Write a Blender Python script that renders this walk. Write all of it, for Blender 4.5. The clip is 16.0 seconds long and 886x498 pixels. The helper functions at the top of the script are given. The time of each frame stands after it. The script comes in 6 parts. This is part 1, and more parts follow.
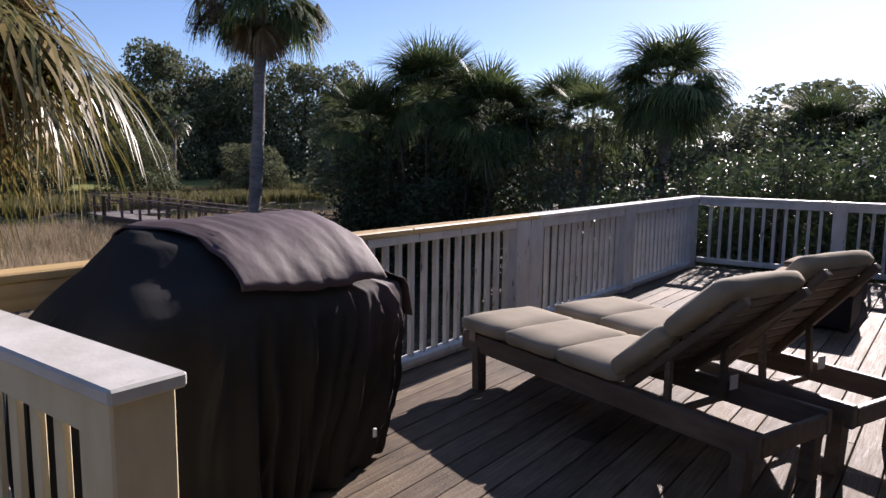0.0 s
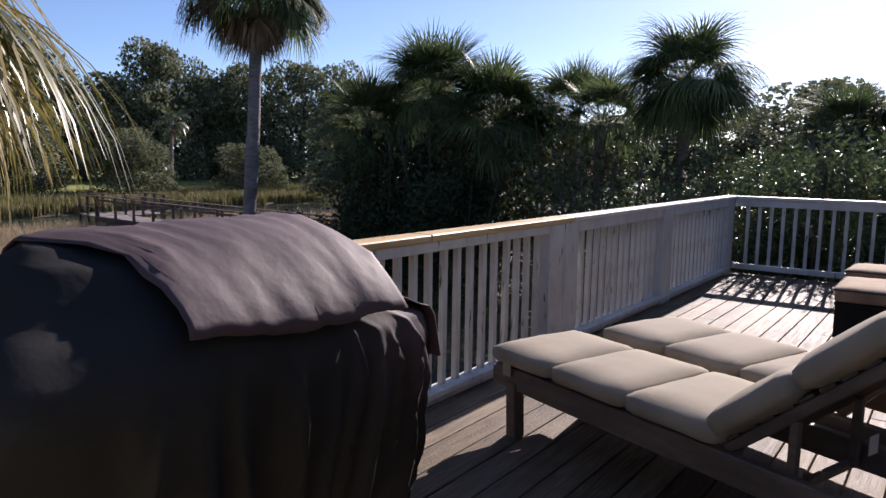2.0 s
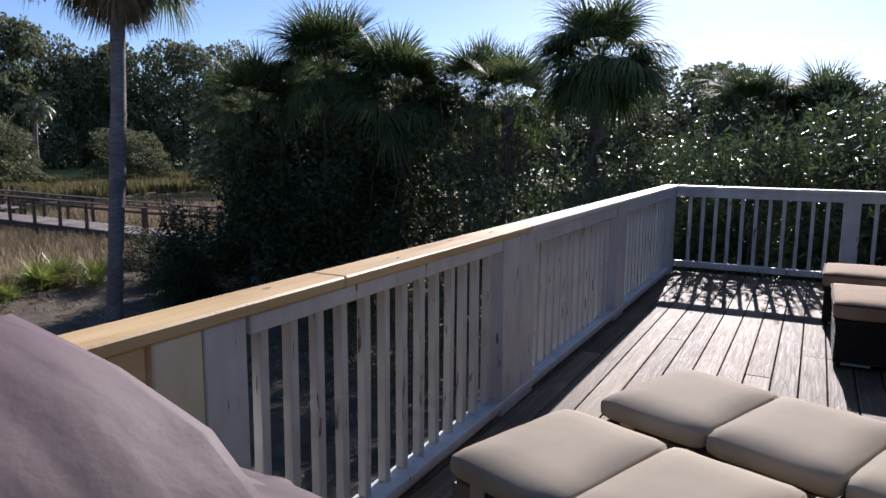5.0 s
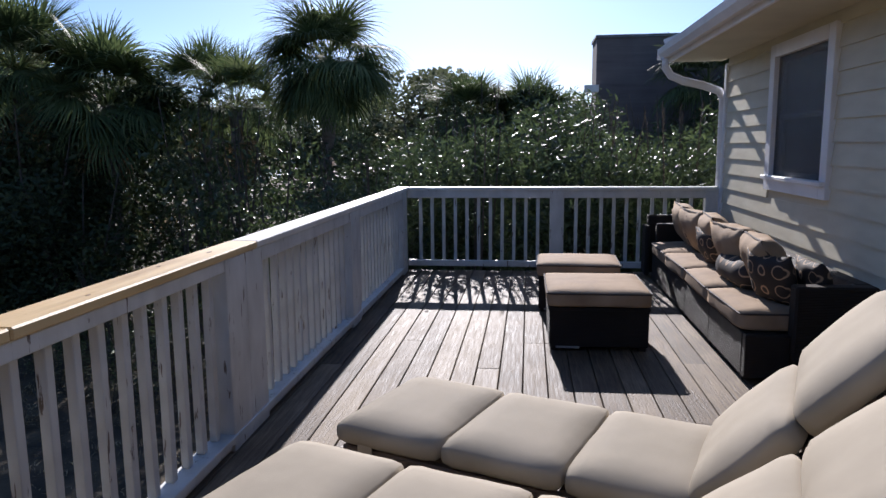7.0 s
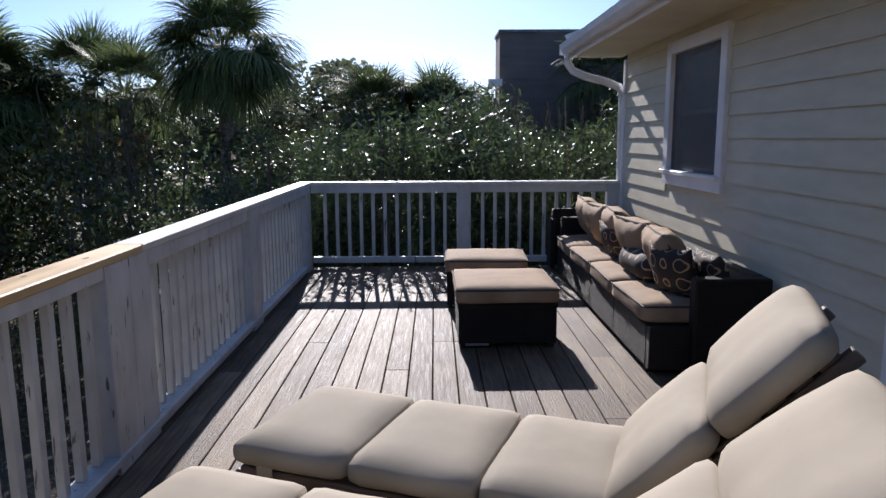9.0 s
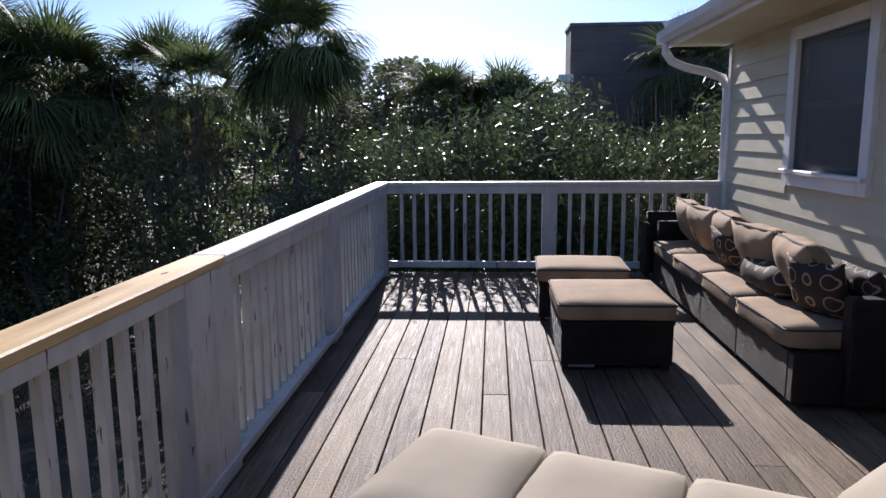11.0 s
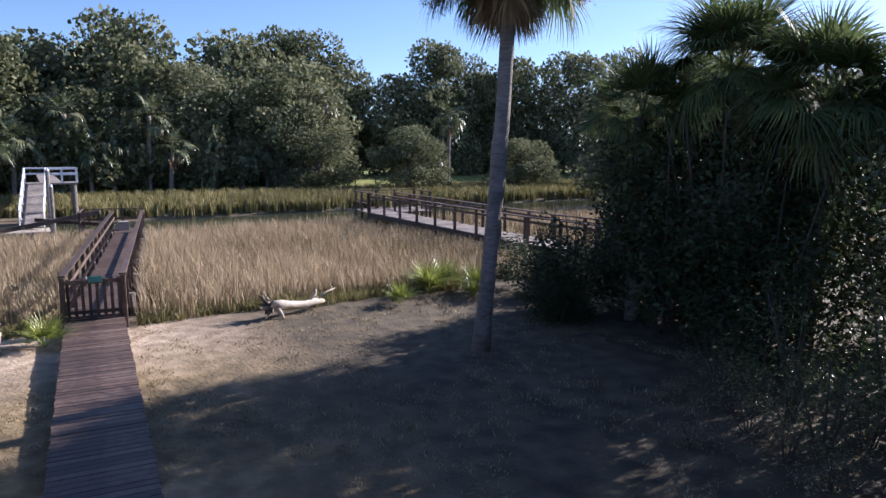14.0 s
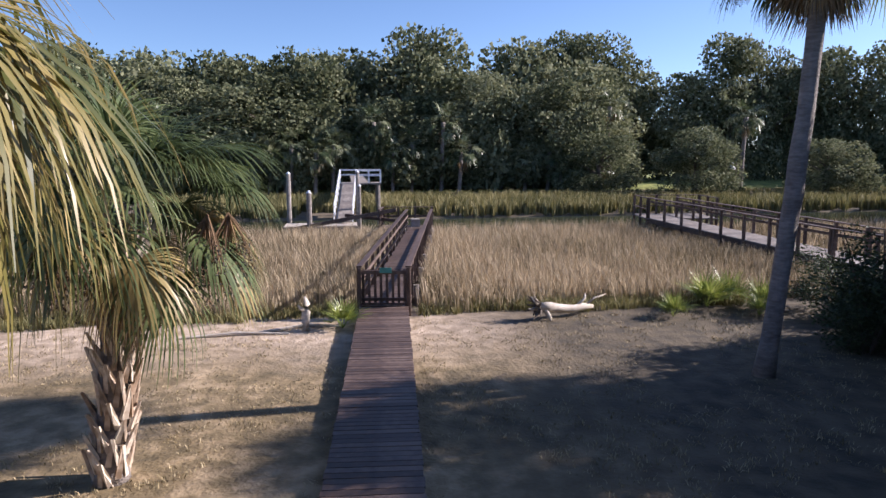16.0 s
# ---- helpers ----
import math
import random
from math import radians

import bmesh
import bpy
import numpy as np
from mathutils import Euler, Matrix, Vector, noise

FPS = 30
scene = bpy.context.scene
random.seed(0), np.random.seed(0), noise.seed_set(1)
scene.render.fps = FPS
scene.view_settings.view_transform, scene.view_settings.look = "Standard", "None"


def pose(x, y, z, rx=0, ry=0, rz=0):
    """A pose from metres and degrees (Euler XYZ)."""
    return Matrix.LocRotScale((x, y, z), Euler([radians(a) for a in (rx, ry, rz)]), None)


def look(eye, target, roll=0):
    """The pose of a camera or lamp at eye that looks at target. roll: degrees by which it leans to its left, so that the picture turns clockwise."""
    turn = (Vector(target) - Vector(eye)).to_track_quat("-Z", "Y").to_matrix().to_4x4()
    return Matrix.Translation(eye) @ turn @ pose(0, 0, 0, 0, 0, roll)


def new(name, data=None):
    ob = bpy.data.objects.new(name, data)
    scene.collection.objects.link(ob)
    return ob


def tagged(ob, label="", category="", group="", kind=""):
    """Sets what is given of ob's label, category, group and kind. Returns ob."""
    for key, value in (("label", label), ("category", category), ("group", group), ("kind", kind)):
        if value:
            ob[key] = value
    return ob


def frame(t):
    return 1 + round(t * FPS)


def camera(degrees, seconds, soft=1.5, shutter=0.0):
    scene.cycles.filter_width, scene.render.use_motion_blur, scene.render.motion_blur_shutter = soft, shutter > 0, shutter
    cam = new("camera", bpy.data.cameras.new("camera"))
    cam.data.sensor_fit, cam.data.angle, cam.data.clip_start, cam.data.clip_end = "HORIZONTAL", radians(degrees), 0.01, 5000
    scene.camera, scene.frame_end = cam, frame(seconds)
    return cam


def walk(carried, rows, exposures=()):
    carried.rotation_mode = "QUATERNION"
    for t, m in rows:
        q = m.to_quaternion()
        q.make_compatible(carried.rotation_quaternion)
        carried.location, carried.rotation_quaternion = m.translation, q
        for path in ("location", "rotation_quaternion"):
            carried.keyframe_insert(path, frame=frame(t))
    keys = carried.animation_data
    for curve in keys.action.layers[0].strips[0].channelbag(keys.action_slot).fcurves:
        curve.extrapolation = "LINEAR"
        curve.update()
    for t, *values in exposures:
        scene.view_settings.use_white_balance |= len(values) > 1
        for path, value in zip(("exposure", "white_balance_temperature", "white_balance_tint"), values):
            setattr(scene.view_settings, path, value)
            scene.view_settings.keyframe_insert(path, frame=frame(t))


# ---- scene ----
cam = camera(65.1, 16.0)
PATH = [
    (0, (2.844, -1.142, 1.4), (1.657, 0.447, 1.142), 0.8),
    (0.5, (2.713, -1.026, 1.381), (1.528, 0.566, 1.128), 0.2),
    (1, (2.603, -0.838, 1.376), (1.432, 0.763, 1.124), 0.1),
    (1.5, (2.448, -0.676, 1.363), (1.266, 0.916, 1.104), 0.7),
    (2, (2.22, -0.536, 1.342), (1.035, 1.055, 1.086), 0.8),
    (2.5, (2.06, -0.356, 1.332), (0.879, 1.237, 1.072), 0.3),
    (3, (1.873, -0.144, 1.319), (0.706, 1.459, 1.056), 0.7),
    (5.5, (1.312, 0.61, 1.385), (0.534, 2.429, 1.089), -0.1),
    (6, (1.329, 0.66, 1.388), (0.752, 2.553, 1.103), -0.5),
    (6.5, (1.34, 0.683, 1.397), (0.936, 2.621, 1.109), -0.6),
    (7, (1.363, 0.705, 1.414), (1.12, 2.668, 1.118), -0.5),
    (7.5, (1.376, 0.708, 1.419), (1.276, 2.683, 1.118), -0.4),
    (8, (1.373, 0.731, 1.419), (1.397, 2.707, 1.113), -0.3),
    (10.5, (1.214, 1.163, 1.435), (1.21, 3.136, 1.107), -0.1),
    (11, (1.099, 1.305, 1.418), (0.956, 3.273, 1.096), -0.5),
    (11.5, (0.962, 1.479, 1.428), (0.487, 3.394, 1.102), 1.0),
    (12, (0.784, 1.707, 1.397), (-0.09, 3.482, 1.102), 0.2),
    (12.5, (0.561, 1.828, 1.415), (-0.489, 3.505, 1.126), 0.2),
    (13, (0.384, 1.965, 1.435), (-0.898, 3.471, 1.143), 0.2),
    (13.2, (0.34, 1.983, 1.455), (-1.059, 3.381, 1.16), 0.2),
    (13.5, (0.19, 1.95, 1.447), (-1.376, 3.159, 1.157), 0.0),
    (14, (0.11, 1.93, 1.43), (-1.59, 2.945, 1.149), 0.0),
    (14.5, (0.08, 1.96, 1.436), (-1.703, 2.821, 1.154), -0.1),
    (15, (0.05, 2.039, 1.455), (-1.828, 2.665, 1.173), -0.2),
    (15.5, (0.035, 2.1, 1.45), (-1.899, 2.528, 1.175), -0.2),
    (16, (0.032, 2.126, 1.434), (-1.931, 2.402, 1.163), -0.2),
]
walk(cam, [(t, look(eye, target, roll)) for t, eye, target, roll in PATH],
     ((0, .70, 6400, 22), (3, .74, 6350, 22), (5.5, .64, 6050, 18), (8, .66, 5900, 16), (12.5, .88, 6050, 19), (14, 1.10, 6050, 20), (15.2, 1.0, 6200, 21), (16, 1.02, 6200, 21)))

# ---- light ----
SUN_AZ, SUN_EL = radians(-6.0), radians(27.0)
SUN_DIR = Vector((math.sin(SUN_AZ) * math.cos(SUN_EL), math.cos(SUN_AZ) * math.cos(SUN_EL), math.sin(SUN_EL)))
world = bpy.data.worlds.new("world")
scene.world = world
world.use_nodes = True
wt = world.node_tree
sky = wt.nodes.new("ShaderNodeTexSky")
sky.sky_type = "NISHITA"
sky.sun_disc = False
sky.sun_elevation = SUN_EL
sky.sun_rotation = SUN_AZ
sky.dust_density = 0.3
sky.air_density = 0.75
sky.ozone_density = 4.0
wt.links.new(sky.outputs[0], wt.nodes["Background"].inputs[0])
wt.nodes["Background"].inputs[1].default_value = 0.087
sun = new("sun", bpy.data.lights.new("sun", "SUN"))
sun.data.energy = 5.0
sun.data.angle = radians(0.5)
sun.data.color = (1.0, 0.93, 0.84)
sun.matrix_world = look((0, 0, 30), Vector((0, 0, 30)) - SUN_DIR)
scene.view_settings.exposure = 0.0


# ---- materials ----
def material(name, colors, scale=(8, 8, 8), rough=0.7, bump=0.2, bump_scale=60.0, big=1.5, detail=6.0,
             metal=0.0, translucent=0.0, per_object=0.0, per_island=0.0, spec=0.5, bump_dist=0.004, rough_vary=0.15):
    """colors: three stops (dark, mid, light) blended by stretched noise at two scales."""
    m = bpy.data.materials.new(name)
    m.use_nodes = True
    t = m.node_tree
    n, l = t.nodes, t.links
    b = n["Principled BSDF"]
    co = n.new("ShaderNodeTexCoord")
    mp = n.new("ShaderNodeMapping")
    mp.inputs["Scale"].default_value = scale
    l.new(co.outputs["Object"], mp.inputs[0])
    src = mp.outputs[0]
    if per_object:
        info = n.new("ShaderNodeObjectInfo")
        mul = n.new("ShaderNodeVectorMath")
        mul.operation = "SCALE"
        mul.inputs[0].default_value = (37.0, 53.0, 71.0)
        l.new(info.outputs["Random"], mul.inputs["Scale"])
        add = n.new("ShaderNodeVectorMath")
        l.new(src, add.inputs[0])
        l.new(mul.outputs[0], add.inputs[1])
        src = add.outputs[0]
    fine = n.new("ShaderNodeTexNoise")
    fine.inputs["Scale"].default_value = 1.0
    fine.inputs["Detail"].default_value = detail
    l.new(src, fine.inputs["Vector"])
    wide = n.new("ShaderNodeTexNoise")
    wide.inputs["Scale"].default_value = big
    wide.inputs["Detail"].default_value = 3.0
    l.new(co.outputs["Object"], wide.inputs["Vector"])
    mix = n.new("ShaderNodeMath")
    mix.operation = "MULTIPLY_ADD"
    mix.inputs[1].default_value = 0.55
    l.new(fine.outputs[0], mix.inputs[0])
    half = n.new("ShaderNodeMath")
    half.operation = "MULTIPLY"
    half.inputs[1].default_value = 0.45
    l.new(wide.outputs[0], half.inputs[0])
    l.new(half.outputs[0], mix.inputs[2])
    value = mix.outputs[0]
    for amount, kind, out in ((per_object, "ShaderNodeObjectInfo", "Random"), (per_island, "ShaderNodeNewGeometry", "Random Per Island")):
        if amount:
            r = n.new(kind)
            ma = n.new("ShaderNodeMath")
            ma.operation = "MULTIPLY_ADD"
            ma.inputs[1].default_value = amount
            l.new(r.outputs[out], ma.inputs[0])
            sub = n.new("ShaderNodeMath")
            sub.operation = "SUBTRACT"
            sub.inputs[1].default_value = amount / 2
            l.new(value, sub.inputs[0])
            l.new(sub.outputs[0], ma.inputs[2])
            value = ma.outputs[0]
    ramp = n.new("ShaderNodeValToRGB")
    e = ramp.color_ramp.elements
    e[0].position, e[1].position = 0.32, 0.68
    e[0].color, e[1].color = (*colors[0], 1), (*colors[-1], 1)
    if len(colors) == 3:
        mid = ramp.color_ramp.elements.new(0.5)
        mid.color = (*colors[1], 1)
    l.new(value, ramp.inputs[0])
    l.new(ramp.outputs[0], b.inputs["Base Color"])
    rr = n.new("ShaderNodeMapRange")
    rr.inputs["To Min"].default_value = max(0.02, rough - rough_vary)
    rr.inputs["To Max"].default_value = min(1.0, rough + rough_vary)
    l.new(fine.outputs[0], rr.inputs[0])
    l.new(rr.outputs[0], b.inputs["Roughness"])
    b.inputs["Metallic"].default_value = metal
    b.inputs["Specular IOR Level"].default_value = spec
    if bump:
        bn = n.new("ShaderNodeTexNoise")
        bn.inputs["Scale"].default_value = bump_scale
        bn.inputs["Detail"].default_value = 5.0
        l.new(co.outputs["Object"], bn.inputs["Vector"])
        sm = n.new("ShaderNodeMath")
        l.new(bn.outputs[0], sm.inputs[0])
        l.new(fine.outputs[0], sm.inputs[1])
        bp = n.new("ShaderNodeBump")
        bp.inputs["Strength"].default_value = bump
        bp.inputs["Distance"].default_value = bump_dist
        l.new(sm.outputs[0], bp.inputs["Height"])
        l.new(bp.outputs[0], b.inputs["Normal"])
    if translucent:
        tr = n.new("ShaderNodeBsdfTranslucent")
        l.new(ramp.outputs[0], tr.inputs[0])
        ms = n.new("ShaderNodeMixShader")
        ms.inputs[0].default_value = translucent
        l.new(b.outputs[0], ms.inputs[1])
        l.new(tr.outputs[0], ms.inputs[2])
        l.new(ms.outputs[0], n["Material Output"].inputs[0])
    return m


def worn_paint(name, paint, under, scale, amount, rough=0.5):
    """Old paint with flakes gone along the grain, down to grey wood."""
    m = material(name, paint, scale=(10, 10, 4), rough=rough, bump=0.25, bump_scale=50, big=2.0)
    t = m.node_tree
    n, l = t.nodes, t.links
    b = n["Principled BSDF"]
    co = n.new("ShaderNodeTexCoord")
    info = n.new("ShaderNodeObjectInfo")
    off = n.new("ShaderNodeVectorMath")
    off.operation = "SCALE"
    off.inputs[0].default_value = (11.0, 17.0, 23.0)
    l.new(info.outputs["Random"], off.inputs["Scale"])
    add = n.new("ShaderNodeVectorMath")
    l.new(co.outputs["Object"], add.inputs[0])
    l.new(off.outputs[0], add.inputs[1])
    mp = n.new("ShaderNodeMapping")
    mp.inputs["Scale"].default_value = scale
    l.new(add.outputs[0], mp.inputs[0])
    no = n.new("ShaderNodeTexNoise")
    no.inputs["Scale"].default_value = 1.0
    no.inputs["Detail"].default_value = 9.0
    no.inputs["Roughness"].default_value = 0.62
    l.new(mp.outputs[0], no.inputs["Vector"])
    r = n.new("ShaderNodeValToRGB")
    r.color_ramp.elements[0].position = 0.5 + amount
    r.color_ramp.elements[1].position = 0.52 + amount
    l.new(no.outputs[0], r.inputs[0])
    mx = n.new("ShaderNodeMixRGB")
    l.new(r.outputs[0], mx.inputs[0])
    old = b.inputs["Base Color"].links[0].from_socket
    l.new(old, mx.inputs[1])
    mx.inputs[2].default_value = (*under, 1)
    l.new(mx.outputs[0], b.inputs["Base Color"])
    bp = n.new("ShaderNodeBump")
    bp.invert = True
    bp.inputs["Strength"].default_value = 0.6
    bp.inputs["Distance"].default_value = 0.001
    l.new(r.outputs[0], bp.inputs["Height"])
    l.new(b.inputs["Normal"].links[0].from_socket, bp.inputs["Normal"])
    l.new(bp.outputs[0], b.inputs["Normal"])
    return m


M_DECK = material("weathered_decking", ((.020, .014, .009), (.140, .102, .066), (.30, .236, .160)), scale=(62, 3.2, 62), rough=0.66, spec=0.24, bump=1.0,
                  bump_scale=70, big=1.3, per_object=0.14, bump_dist=0.003, detail=9, rough_vary=0.25)
for node in M_DECK.node_tree.nodes:
    if node.bl_idname == "ShaderNodeTexNoise" and node.inputs["Detail"].default_value == 9:
        node.inputs["Distortion"].default_value = 1.1
        node.inputs["Roughness"].default_value = .62
M_WHITE = worn_paint("peeling_white_paint", ((.43, .435, .42), (.555, .56, .54), (.655, .66, .64)), (.13, .10, .08), (34, 34, 4.5), 0.125)
M_WHITE_CAP = worn_paint("white_painted_cap", ((.54, .53, .48), (.65, .635, .585), (.75, .735, .69)), (.2, .15, .11), (14, 3, 14), 0.19, 0.45)
M_CREAM = worn_paint("cream_worn_paint", ((.62, .53, .33), (.72, .63, .41), (.80, .72, .51)), (.16, .12, .09), (26, 26, 5), 0.22)
M_PINE = material("new_yellow_pine", ((.42, .27, .10), (.60, .42, .19), (.70, .52, .27)), scale=(30, 1.6, 30), rough=0.5, bump=0.25,
                  bump_scale=60, big=2.0, detail=7)
M_CUSHION = material("beige_canvas", ((.29, .248, .185), (.345, .298, .226), (.395, .342, .264)), scale=(5, 5, 5), rough=0.85, bump=0.35, bump_scale=420,
                     big=3, bump_dist=0.0015, spec=0.2)
M_TAN = material("tan_canvas", ((.26, .18, .115), (.35, .25, .16), (.42, .31, .21)), scale=(5, 5, 5), rough=0.85, bump=0.4, bump_scale=300,
                 big=4, bump_dist=0.002, spec=0.2)
M_PIPING = material("brown_piping", ((.05, .035, .025), (.08, .055, .04)), rough=0.8, bump=0)
M_TEAK = material("grey_brown_hardwood", ((.07, .05, .04), (.12, .09, .07), (.18, .14, .11)), scale=(6, 30, 30), rough=0.6, bump=0.4,
                  bump_scale=60, big=2)
M_COVER = material("dark_vinyl_cover", ((.013, .0135, .0125), (.021, .021, .020), (.032, .030, .029)), scale=(3, 3, 3), rough=0.72, bump=0.25,
                   bump_scale=14, big=2.5, spec=0.3, bump_dist=0.01, rough_vary=0.1)


def tint_lit_end(m, plum):
    """Mixes in plum for sunlit vinyl round the shelf end of the grill, above the knees."""
    n, l = m.node_tree.nodes, m.node_tree.links
    b = n["Principled BSDF"]
    old = b.inputs["Base Color"].links[0].from_socket
    co = n.new("ShaderNodeTexCoord")
    xyz = n.new("ShaderNodeSeparateXYZ")
    l.new(co.outputs["Object"], xyz.inputs[0])
    no = n.new("ShaderNodeTexNoise")
    no.inputs["Scale"].default_value = 7.0
    l.new(co.outputs["Object"], no.inputs["Vector"])
    fac = []
    for axis, lo, hi in (("Y", .80, 1.12), ("Z", .45, .85)):
        a = n.new("ShaderNodeMapRange")
        a.inputs["From Min"].default_value = lo
        a.inputs["From Max"].default_value = hi
        l.new(xyz.outputs[axis], a.inputs[0])
        fac.append(a.outputs[0])
    mu = n.new("ShaderNodeMath")
    mu.operation = "MULTIPLY"
    l.new(fac[0], mu.inputs[0])
    l.new(fac[1], mu.inputs[1])
    mv = n.new("ShaderNodeMath")
    mv.operation = "MULTIPLY"
    mv.use_clamp = True
    l.new(mu.outputs[0], mv.inputs[0])
    l.new(no.outputs[0], mv.inputs[1])
    mw = n.new("ShaderNodeMath")
    mw.operation = "MULTIPLY"
    mw.use_clamp = True
    mw.inputs[1].default_value = 2.0
    l.new(mv.outputs[0], mw.inputs[0])
    mx = n.new("ShaderNodeMixRGB")
    mx.inputs[2].default_value = (*plum, 1)
    l.new(mw.outputs[0], mx.inputs[0])
    l.new(old, mx.inputs[1])
    l.new(mx.outputs[0], b.inputs["Base Color"])


tint_lit_end(M_COVER, (.085, .060, .066))
# lighter plum copy of the cover's vinyl, with sunlight put into the colour
M_FLAP = material("sunlit_plum_vinyl", ((.070, .046, .052), (.095, .067, .073), (.125, .091, .098)), scale=(3, 3, 3), spec=0.3, rough=0.66, bump=0.4,
                  bump_scale=9, big=2.5, bump_dist=0.012, rough_vary=0.1)
M_WALL = material("cream_siding_paint", ((.50, .46, .34), (.58, .54, .41), (.64, .60, .47)), scale=(3, 3, 14), rough=0.6, bump=0.2, bump_scale=40, big=0.8)
M_TRIM = material("white_trim_paint", ((.66, .66, .67), (.76, .76, .77), (.82, .82, .83)), scale=(3, 3, 3), rough=0.45, bump=0.1, big=1.5)
M_ROOF = material("grey_shingle", ((.10, .10, .11), (.17, .17, .18), (.24, .24, .25)), scale=(14, 14, 14), rough=0.9, bump=0.6, bump_scale=90)
M_FARWALL = material("brown_grey_wall", ((.10, .085, .085), (.14, .12, .12), (.17, .15, .145)), scale=(.6, .6, 12), rough=0.9, bump=0.2)
# near-black colour stands in for the darkness of the unlit room
M_DARK = material("unlit_interior_black", ((.03, .03, .03), (.05, .05, .05)), rough=0.9, bump=0)
M_BARK = material("grey_palm_bark", ((.10, .08, .07), (.20, .17, .15), (.30, .26, .23)), scale=(6, 6, 22), rough=0.9, bump=0.9, bump_scale=30, big=2, bump_dist=0.02)
M_BOOT = material("dry_leaf_base", ((.24, .16, .10), (.46, .36, .27), (.70, .62, .50)), scale=(9, 9, 9), rough=0.85, bump=0.5, bump_scale=40, per_object=0.2, per_island=0.3)
M_OAKBARK = material("oak_bark", ((.05, .04, .03), (.10, .08, .065), (.15, .12, .10)), scale=(5, 5, 2), rough=0.95, bump=1, bump_scale=12, bump_dist=0.03)
M_PALM = material("palm_leaf_green", ((.055, .080, .030), (.105, .145, .055), (.20, .24, .10)), scale=(2, 2, 2), rough=0.62, spec=.3, bump=0, translucent=0.34,
                  per_object=0.25, per_island=0.25)
M_PALMY = material("palm_leaf_yellowing", ((.08, .09, .022), (.23, .19, .06), (.43, .33, .14)), scale=(2, 2, 2), rough=0.4, bump=0, translucent=0.3,
                   per_object=0.5, per_island=0.35)
M_FARPALM = material("far_palm_leaf", ((.06, .085, .035), (.13, .155, .075), (.26, .27, .16)), scale=(1, 1, 1), rough=0.4, bump=0, translucent=0.2, per_object=0.4, per_island=0.4)
M_BRIGHT = material("bright_palmetto_leaf", ((.11, .15, .03), (.25, .30, .06), (.42, .44, .13)), scale=(2, 2, 2), rough=0.4, bump=0, translucent=0.3, per_island=0.3)
M_ROOT = material("dark_root_wood", ((.04, .03, .025), (.09, .07, .055), (.2, .16, .13)), scale=(6, 6, 6), rough=0.9, bump=0.6)
M_DEADLEAF = material("palm_leaf_dead", ((.14, .09, .045), (.28, .19, .10), (.42, .31, .18)), scale=(3, 3, 3), rough=0.7, bump=0, translucent=0.15, per_island=0.4)
M_SEED = material("palm_fruit_dark", ((.015, .012, .01), (.03, .022, .018)), rough=0.3, bump=0)
M_STALK = material("fruit_stalk", ((.14, .08, .04), (.26, .16, .08)), rough=0.8, bump=0, per_island=0.5)
M_OAK = material("oak_leaf", ((.075, .090, .045), (.165, .180, .095), (.29, .30, .18)), scale=(.5, .5, .5), spec=0.2, rough=0.75, bump=0, translucent=0.3,
                 per_object=0.2, per_island=0.35, big=.3)
M_BRIGHTSHRUB = material("narrow_shrub_leaf", ((.06, .09, .03), (.13, .17, .06), (.26, .29, .13)), scale=(2, 2, 2), rough=0.36, bump=0, translucent=0.4, per_island=0.4)
M_SHRUB = material("glossy_shrub_leaf", ((.034, .052, .022), (.062, .090, .036), (.10, .135, .055)), scale=(2, 2, 2), rough=0.40, bump=0, translucent=0.36,
                   per_island=0.4, spec=0.6)
M_DULLSHRUB = material("dull_shrub_leaf", ((.026, .038, .018), (.048, .068, .030), (.085, .11, .048)), scale=(2, 2, 2), rough=0.6, bump=0, translucent=0.2,
                       per_island=0.4, spec=0.3)
M_DRYLEAF = material("dry_undergrowth_leaf", ((.12, .09, .04), (.27, .20, .10), (.42, .34, .19)), scale=(2, 2, 2), rough=0.7, bump=0, translucent=0.3, per_island=0.5)
M_REED = material("dry_marsh_grass", ((.155, .125, .065), (.34, .265, .165), (.54, .43, .29)), scale=(.25, .25, .25), rough=0.75, bump=0, translucent=0.25,
                  per_island=0.4, big=.15)
M_REEDG = material("green_marsh_grass", ((.09, .09, .03), (.19, .175, .065), (.32, .27, .12)), scale=(.25, .25, .25), rough=0.75, bump=0, translucent=0.25,
                   per_island=0.4, big=.15)
M_PIER = material("stained_pier_wood", ((.042, .026, .020), (.085, .054, .042), (.155, .108, .086)), scale=(9, 9, 9), rough=0.6, bump=0.5, bump_scale=40,
                  per_object=0.25, big=1)
M_PIERG = material("grey_pier_wood", ((.13, .11, .10), (.22, .19, .17), (.34, .31, .28)), scale=(6, 6, 6), rough=0.8, bump=0.4, per_object=0.2)
M_DRIFT = material("bleached_driftwood", ((.26, .21, .16), (.48, .42, .35), (.66, .61, .54)), scale=(4, 4, 14), rough=0.8, bump=0.7, bump_scale=30, bump_dist=0.01)
M_TEAL = material("teal_sign_paint", ((.05, .22, .20), (.08, .32, .28)), rough=0.5, bump=0)
M_METAL = material("dull_metal", ((.30, .30, .30), (.42, .42, .42)), rough=0.4, bump=0, metal=0.8)


